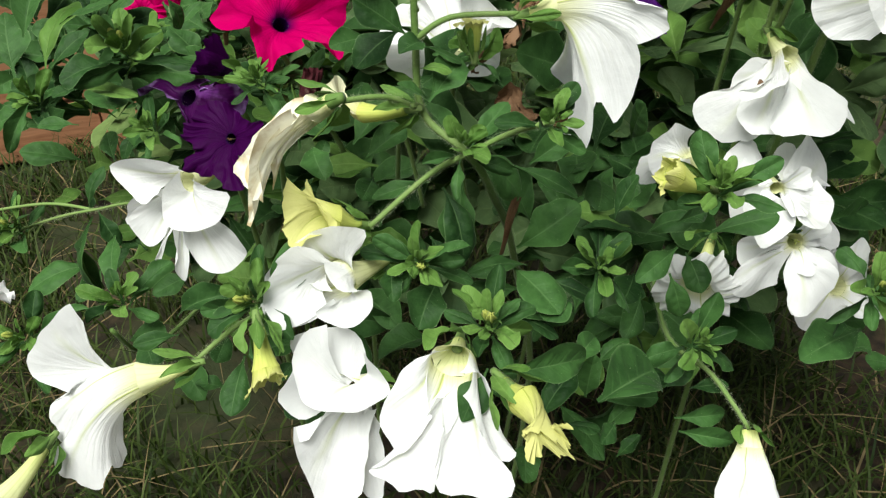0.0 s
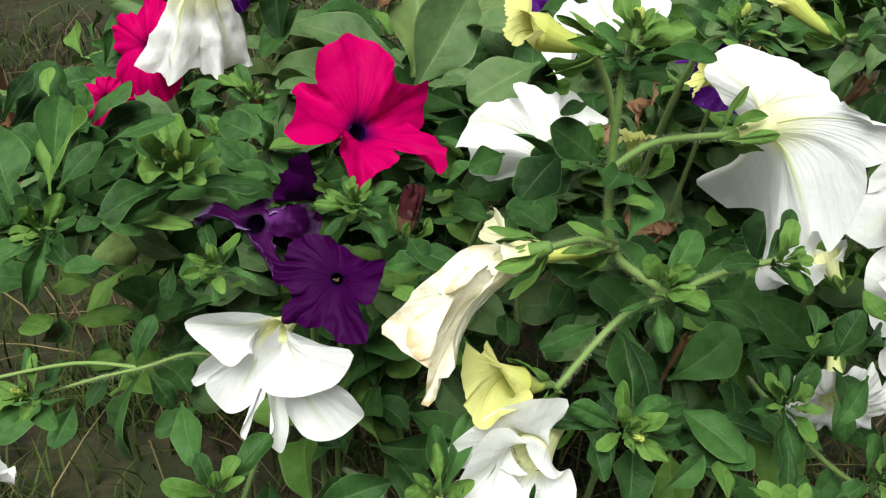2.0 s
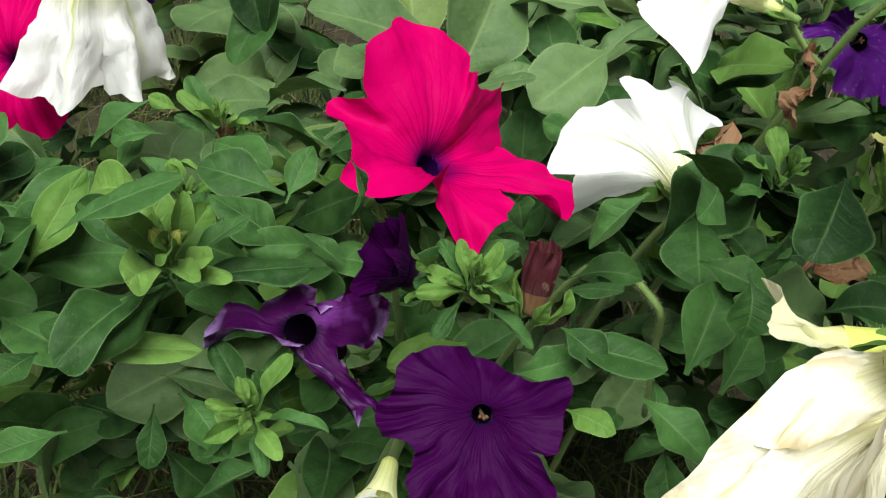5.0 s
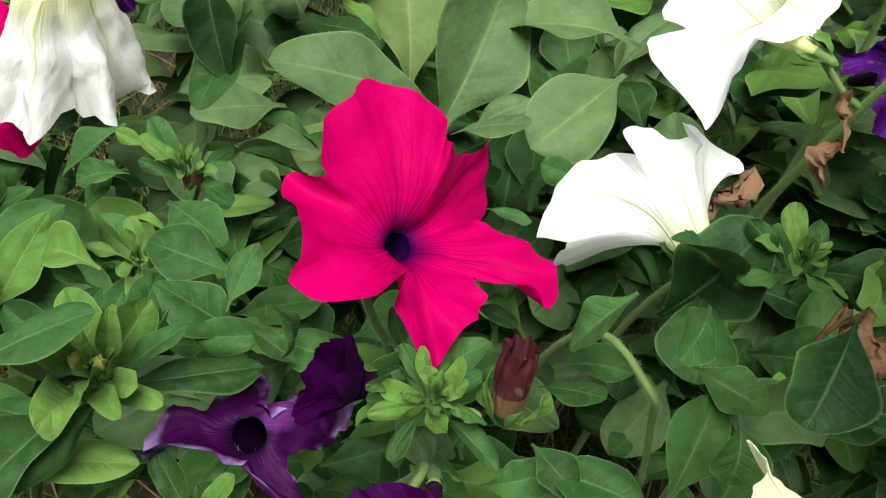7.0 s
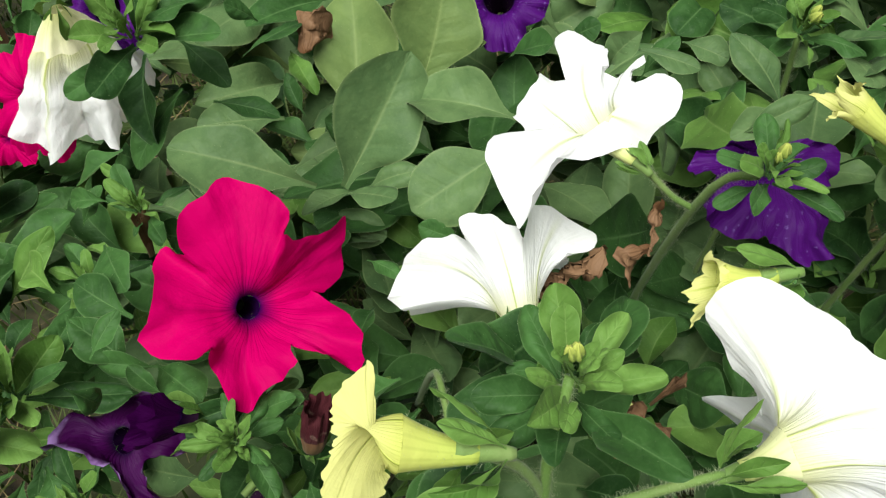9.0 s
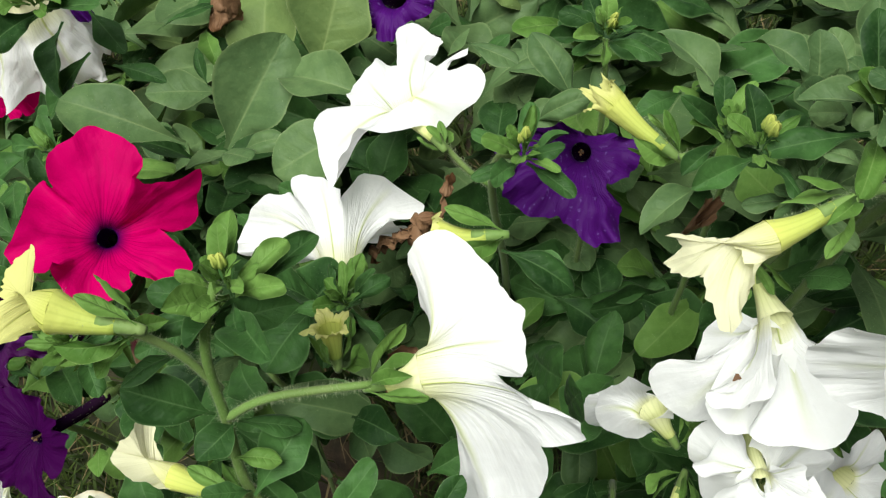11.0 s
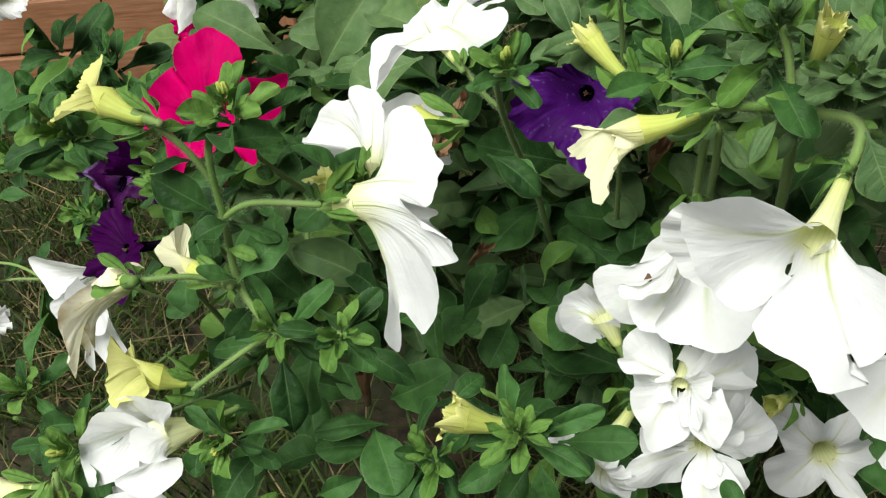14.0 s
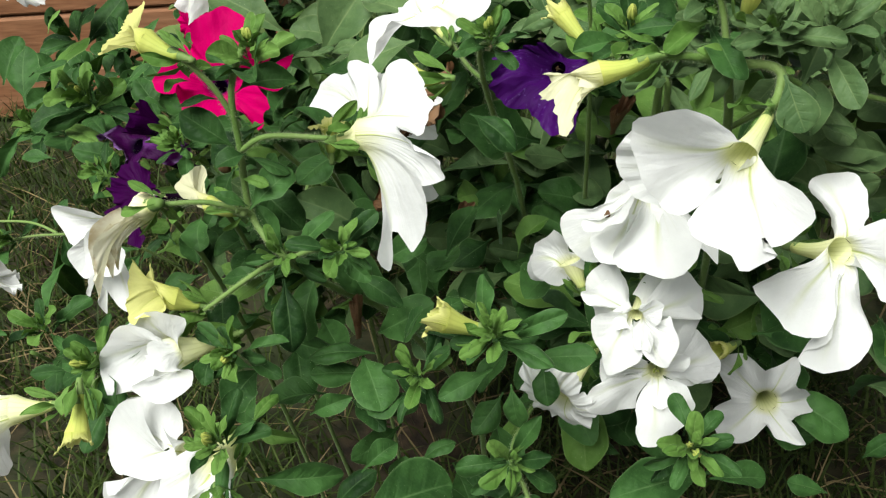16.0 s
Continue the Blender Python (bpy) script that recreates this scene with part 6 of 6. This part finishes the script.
leaf(back, (0.186, 0.451, 0.649), (0.192, 0.434, 0.653), 0.5, skin=LEAF_BLUE)
leaf(back, (0.095, 0.480, 0.621), (0.117, 0.479, 0.634), 0.45, skin=LEAF_BLUE)
leaf(back, (0.199, 0.479, 0.632), (0.192, 0.490, 0.647), 0.6, skin=LEAF_BLUE)
leaf(back, (0.207, 0.472, 0.639), (0.200, 0.485, 0.653), 0.6, skin=LEAF_BLUE)
leaf(back, (0.154, 0.495, 0.619), (0.136, 0.486, 0.617), 0.6)
leaf(back, (0.091, 0.534, 0.621), (0.105, 0.521, 0.620), 0.6, skin=LEAF_BLUE)
leaf(back, (0.073, 0.525, 0.613), (0.088, 0.530, 0.627), 0.6)
leaf(front, (-0.008, 0.376, 0.621), (-0.027, 0.362, 0.610), 0.75)
leaf(front, (-0.006, 0.362, 0.601), (0.019, 0.353, 0.583), 0.65)
leaf(front, (0.006, 0.435, 0.570), (-0.012, 0.407, 0.565), 0.75)
leaf(front, (0.081, 0.432, 0.602), (0.107, 0.421, 0.590), 0.5)
leaf(front, (0.042, 0.417, 0.575), (0.059, 0.418, 0.586), 0.5)
leaf(front, (-0.025, 0.399, 0.608), (-0.042, 0.385, 0.610), 0.6)
leaf(front, (-0.065, 0.397, 0.565), (-0.046, 0.376, 0.569), 0.6)
leaf(front, (0.022, 0.391, 0.557), (0.042, 0.377, 0.564), 0.6)
leaf(front, (0.064, 0.437, 0.541), (0.052, 0.417, 0.540), 0.6)
leaf(front, (-0.078, 0.430, 0.578), (-0.105, 0.424, 0.576), 0.42)
leaf(front, (-0.027, 0.378, 0.595), (-0.032, 0.369, 0.582), 0.9)
leaf(front, (-0.035, 0.380, 0.560), (-0.016, 0.395, 0.576), 0.6)
leaf(front, (-0.028, 0.373, 0.557), (-0.009, 0.385, 0.566), 0.6)
leaf(front, (0.010, 0.339, 0.562), (0.019, 0.316, 0.536), 0.5)
leaf(front, (0.004, 0.342, 0.563), (-0.022, 0.335, 0.559), 0.35)
leaf(front, (0.020, 0.336, 0.573), (0.045, 0.331, 0.576), 0.3)
leaf(front, (-0.011, 0.407, 0.554), (0.024, 0.397, 0.546), 0.7)
leaf(front, (0.042, 0.343, 0.570), (0.071, 0.338, 0.556), 0.4)
leaf(front, (0.039, 0.327, 0.503), (0.062, 0.317, 0.503), 0.6)
leaf(front, (0.025, 0.306, 0.502), (0.046, 0.315, 0.511), 0.5)
leaf(double, (0.116, 0.334, 0.544), (0.133, 0.347, 0.540), 0.45)
leaf(double, (0.130, 0.335, 0.536), (0.162, 0.335, 0.546), 0.5, 0)
leaf(double, (0.116, 0.326, 0.536), (0.095, 0.308, 0.531), 0.45)
leaf(double, (0.116, 0.325, 0.563), (0.109, 0.338, 0.572), 0.5, skin=LEAF_YOUNG)
leaf(double, (0.119, 0.343, 0.506), (0.125, 0.332, 0.487), 0.6)
leaf(front, (0.083, 0.309, 0.565), (0.092, 0.315, 0.583), 0.6)
leaf(front, (0.088, 0.330, 0.557), (0.098, 0.346, 0.558), 0.6)
leaf(back, (0.085, 0.433, 0.597), (0.105, 0.424, 0.593), 0.7)
leaf(back, (0.147, 0.457, 0.594), (0.122, 0.443, 0.586), 0.45)
leaf(double, (0.194, 0.399, 0.654), (0.192, 0.380, 0.647), 0.5, skin=LEAF_YOUNG)
leaf(double, (0.181, 0.412, 0.605), (0.191, 0.398, 0.619), 0.6)
leaf(double, (0.220, 0.444, 0.643), (0.237, 0.453, 0.646), 0.6, skin=LEAF_BLUE)
leaf(double, (0.223, 0.475, 0.646), (0.237, 0.455, 0.634), 0.6, skin=LEAF_BLUE)
leaf(double, (0.218, 0.455, 0.640), (0.220, 0.466, 0.654), 0.6, skin=LEAF_BLUE)
leaf(front, (0.051, 0.368, 0.555), (0.072, 0.375, 0.567), 0.6)
leaf(front, (0.077, 0.401, 0.540), (0.076, 0.370, 0.542), 0.7)
leaf(front, (0.090, 0.408, 0.519), (0.087, 0.378, 0.519), 0.7)
leaf(front, (0.071, 0.455, 0.542), (0.064, 0.431, 0.523), 0.7)
leaf(double, (0.105, 0.458, 0.524), (0.092, 0.435, 0.507), 0.7)
leaf(double, (0.089, 0.481, 0.537), (0.109, 0.458, 0.529), 0.7)
leaf(double, (0.149, 0.454, 0.565), (0.131, 0.463, 0.572), 0.6)
leaf(double, (0.230, 0.412, 0.649), (0.235, 0.384, 0.637), 0.55, skin=LEAF_BLUE)
leaf(double, (0.240, 0.399, 0.633), (0.252, 0.389, 0.634), 0.6, skin=LEAF_BLUE)
leaf(double, (0.221, 0.418, 0.651), (0.227, 0.436, 0.667), 0.6, skin=LEAF_BLUE)
leaf(double, (0.236, 0.427, 0.645), (0.250, 0.448, 0.661), 0.5, skin=LEAF_BLUE)
leaf(double, (0.255, 0.420, 0.636), (0.267, 0.434, 0.647), 0.4, skin=LEAF_BLUE)
leaf(double, (0.214, 0.429, 0.473), (0.244, 0.436, 0.447), 0.6)
leaf(double, (0.217, 0.335, 0.474), (0.174, 0.302, 0.487), 0.4)
leaf(double, (0.219, 0.359, 0.434), (0.248, 0.373, 0.424), 0.45)
leaf(double, (0.200, 0.328, 0.492), (0.191, 0.312, 0.492), 0.4)
leaf(front, (0.047, 0.338, 0.501), (0.019, 0.324, 0.510), 0.5)
leaf(front, (0.040, 0.321, 0.501), (0.063, 0.310, 0.495), 0.6)
leaf(front, (0.057, 0.338, 0.508), (0.085, 0.327, 0.501), 0.5)
leaf(front, (0.051, 0.265, 0.487), (0.068, 0.285, 0.499), 0.5)
leaf(front, (0.094, 0.317, 0.469), (0.119, 0.310, 0.463), 0.5)
leaf(left, (-0.207, 0.427, 0.599), (-0.205, 0.452, 0.618), 0.5)
leaf(left, (-0.187, 0.429, 0.605), (-0.156, 0.429, 0.616), 0.5)
leaf(left, (-0.122, 0.410, 0.626), (-0.120, 0.415, 0.607), 0.5)
leaf(left, (-0.130, 0.440, 0.597), (-0.119, 0.452, 0.606), 0.5)
leaf(left, (-0.221, 0.489, 0.599), (-0.226, 0.511, 0.604), 0.5, skin=LEAF_YOUNG)
leaf(left, (-0.113, 0.301, 0.508), (-0.132, 0.293, 0.509), 0.4)
leaf(left, (-0.112, 0.301, 0.518), (-0.082, 0.302, 0.532), 0.4)
leaf(double, (0.305, 0.426, 0.386), (0.320, 0.430, 0.407), 0.5)
leaf(double, (0.288, 0.405, 0.375), (0.264, 0.400, 0.386), 0.5)
leaf(double, (0.295, 0.447, 0.412), (0.312, 0.433, 0.452), 0.2)

# ---- leafy shoot tips ----
SHOOTS = (
    (front, (0.009, 0.365, 0.668), (0.0, -0.1, 1), 0.031, 14, True), (front, (0.020, 0.330, 0.588), (0.1, -0.5, 0.8), 0.026, 8, False),
    (front, (0.057, 0.320, 0.605), (0.5, -0.5, 0.6), 0.022, 8, False), (front, (0.001, 0.297, 0.552), (0, -0.7, 0.7), 0.026, 11, True),
    (front, (-0.068, 0.284, 0.543), (-0.2, -0.6, 0.8), 0.030, 12, True), (front, (0.030, 0.240, 0.570), (0, -0.4, 0.9), 0.026, 10, True),
    (front, (0.081, 0.321, 0.529), (0.1, -0.6, 0.8), 0.026, 9, False), (front, (0.124, 0.308, 0.580), (0.1, -0.4, 0.9), 0.028, 9, False),
)
for k, (owner, spot, way, size, count, bud) in enumerate(SHOOTS):
    tuft(owner, spot, way, size * 0.86, count + 9, k + 1, bud)
SHOOTS = (
    (double, (0.127, 0.308, 0.492), (0.3, -0.5, 0.7), 0.028, 9, False), (double, (0.193, 0.410, 0.684), (0.0, -0.2, 1), 0.026, 12, False),
    (double, (0.207, 0.318, 0.515), (0.0, -0.6, 0.8), 0.030, 10, True), (double, (0.28, 0.43, 0.640), (0.3, -0.2, 0.9), 0.026, 9, False),
    (double, (0.236, 0.402, 0.672), (0.1, -0.4, 0.9), 0.028, 9, False), (double, (0.262, 0.414, 0.660), (0.3, -0.3, 0.9), 0.030, 9, True),
    (double, (0.216, 0.396, 0.676), (-0.2, -0.3, 0.9), 0.024, 8, False), (double, (0.176, 0.412, 0.645), (-0.2, -0.4, 0.8), 0.024, 8, False),
    (back, (0.090, 0.446, 0.637), (0, -0.3, 1), 0.024, 11, True), (back, (0.158, 0.443, 0.645), (0, -0.3, 1), 0.024, 11, True),
    (back, (0.126, 0.515, 0.636), (0, -0.3, 1), 0.024, 11, True), (back, (0.022, 0.420, 0.590), (0, -0.3, 1), 0.024, 9, False),
)
for k, (owner, spot, way, size, count, bud) in enumerate(SHOOTS):
    tuft(owner, spot, way, size * 0.86, count + 9, k + 20, bud, LEAF_BLUE if owner is double and spot[2] > 0.63 else None)
SHOOTS = (
    (left, (-0.161, 0.438, 0.586), (0, -0.4, 0.9), 0.038, 11, True), (left, (-0.148, 0.412, 0.552), (-0.2, -0.5, 0.8), 0.024, 7, False),
    (left, (-0.148, 0.325, 0.508), (0, -0.3, 0.9), 0.026, 8, False), (left, (-0.1825, 0.295, 0.513), (-0.1, -0.6, 0.8), 0.026, 9, True), (left, (-0.235, 0.397, 0.499), (-0.3, -0.4, 0.8), 0.028, 9, True),
    (left, (-0.230, 0.455, 0.548), (-0.2, -0.3, 0.9), 0.030, 9, False), (purple, (-0.086, 0.414, 0.578), (0, -0.5, 0.8), 0.022, 16, False),
    (magenta, (-0.131, 0.530, 0.574), (0, -0.3, 1), 0.022, 9, False), (magenta, (-0.108, 0.532, 0.655), (0, -0.5, 0.8), 0.034, 9, False),
    (magenta, (-0.083, 0.440, 0.560), (0, -0.6, 0.7), 0.018, 8, False), (magenta, (-0.150, 0.500, 0.565), (0, -0.4, 0.8), 0.022, 9, False),
)
for k, (owner, spot, way, size, count, bud) in enumerate(SHOOTS):
    tuft(owner, spot, way, size * 0.86, count + 9, k + 40, bud)

# leafy side shoots before the fence
for k, spot in enumerate(((-0.273, 0.560, 0.557), (-0.273, 0.530, 0.533), (-0.240, 0.530, 0.540), (-0.229, 0.560, 0.549), (-0.261, 0.500, 0.515), (-0.231, 0.510, 0.516), (-0.213, 0.540, 0.526))):
    tuft(left, spot, (-0.2 + 0.1 * (k % 4), -0.4, 0.9), 0.040, 12, 120 + k, None, LEAF, 0.5)

# ---- the mass of leaves below ----


def crown(owner, centre, radii, count, seed, size=(0.028, 0.055), skins=(LEAF, LEAF, LEAF, LEAF_YOUNG), low=0.50, high=0.90):
    """Leaves through the outer part of a rounded crown, on hidden stalks, turned up to the light."""
    r = random.Random(seed)
    c = Vector(centre)
    n = 0
    while n < count:
        d = Vector((r.gauss(0, 1), r.gauss(0, 1), r.gauss(0, 1))).normalized()
        if d.z < -0.2 or (d.y > 0.5 and d.z < 0.4):
            continue
        k = r.uniform(low, high)
        p = c + Vector((d.x * radii[0], d.y * radii[1], d.z * radii[2])) * k
        if in_hollow(p):
            n += 1
            continue
        g = r.uniform(0, 6.283)
        way = Vector((math.cos(g), math.sin(g), r.uniform(-0.5, 0.35))) + d * 0.6
        q = p + way.normalized() * r.uniform(*size)
        leaf(owner, p, q, r.uniform(0.45, 0.68), r.uniform(-35, 35), r.choice(skins), None, "leaf", d * 0.8)
        n += 1


crown(front, (0.02, 0.46, 0.39), (0.15, 0.135, 0.122), 115, 1)
crown(double, (0.17, 0.50, 0.39), (0.11, 0.11, 0.155), 130, 2)
crown(back, (0.06, 0.62, 0.40), (0.26, 0.16, 0.18), 319, 3, (0.035, 0.065), (LEAF, LEAF_BLUE, LEAF_BLUE, LEAF))
crown(left, (-0.12, 0.49, 0.39), (0.09, 0.09, 0.112), 42, 4)
crown(left, (-0.25, 0.59, 0.36), (0.10, 0.08, 0.12), 38, 7)
crown(magenta, (-0.09, 0.58, 0.40), (0.15, 0.12, 0.148), 159, 5, (0.03, 0.055), (LEAF, LEAF_BLUE, LEAF_YOUNG))
crown(back, (0.02, 0.80, 0.40), (0.38, 0.20, 0.21), 435, 8, (0.04, 0.075), (LEAF_BLUE, LEAF_BLUE, LEAF, LEAF_PALE), 0.7)
crown(violet, (0.25, 0.62, 0.42), (0.20, 0.18, 0.22), 377, 9, (0.035, 0.06), (LEAF_BLUE, LEAF_BLUE, LEAF, LEAF_YOUNG), 0.6)
crown(far, (-0.25, 0.81, 0.34), (0.10, 0.11, 0.18), 217, 6, (0.022, 0.040))
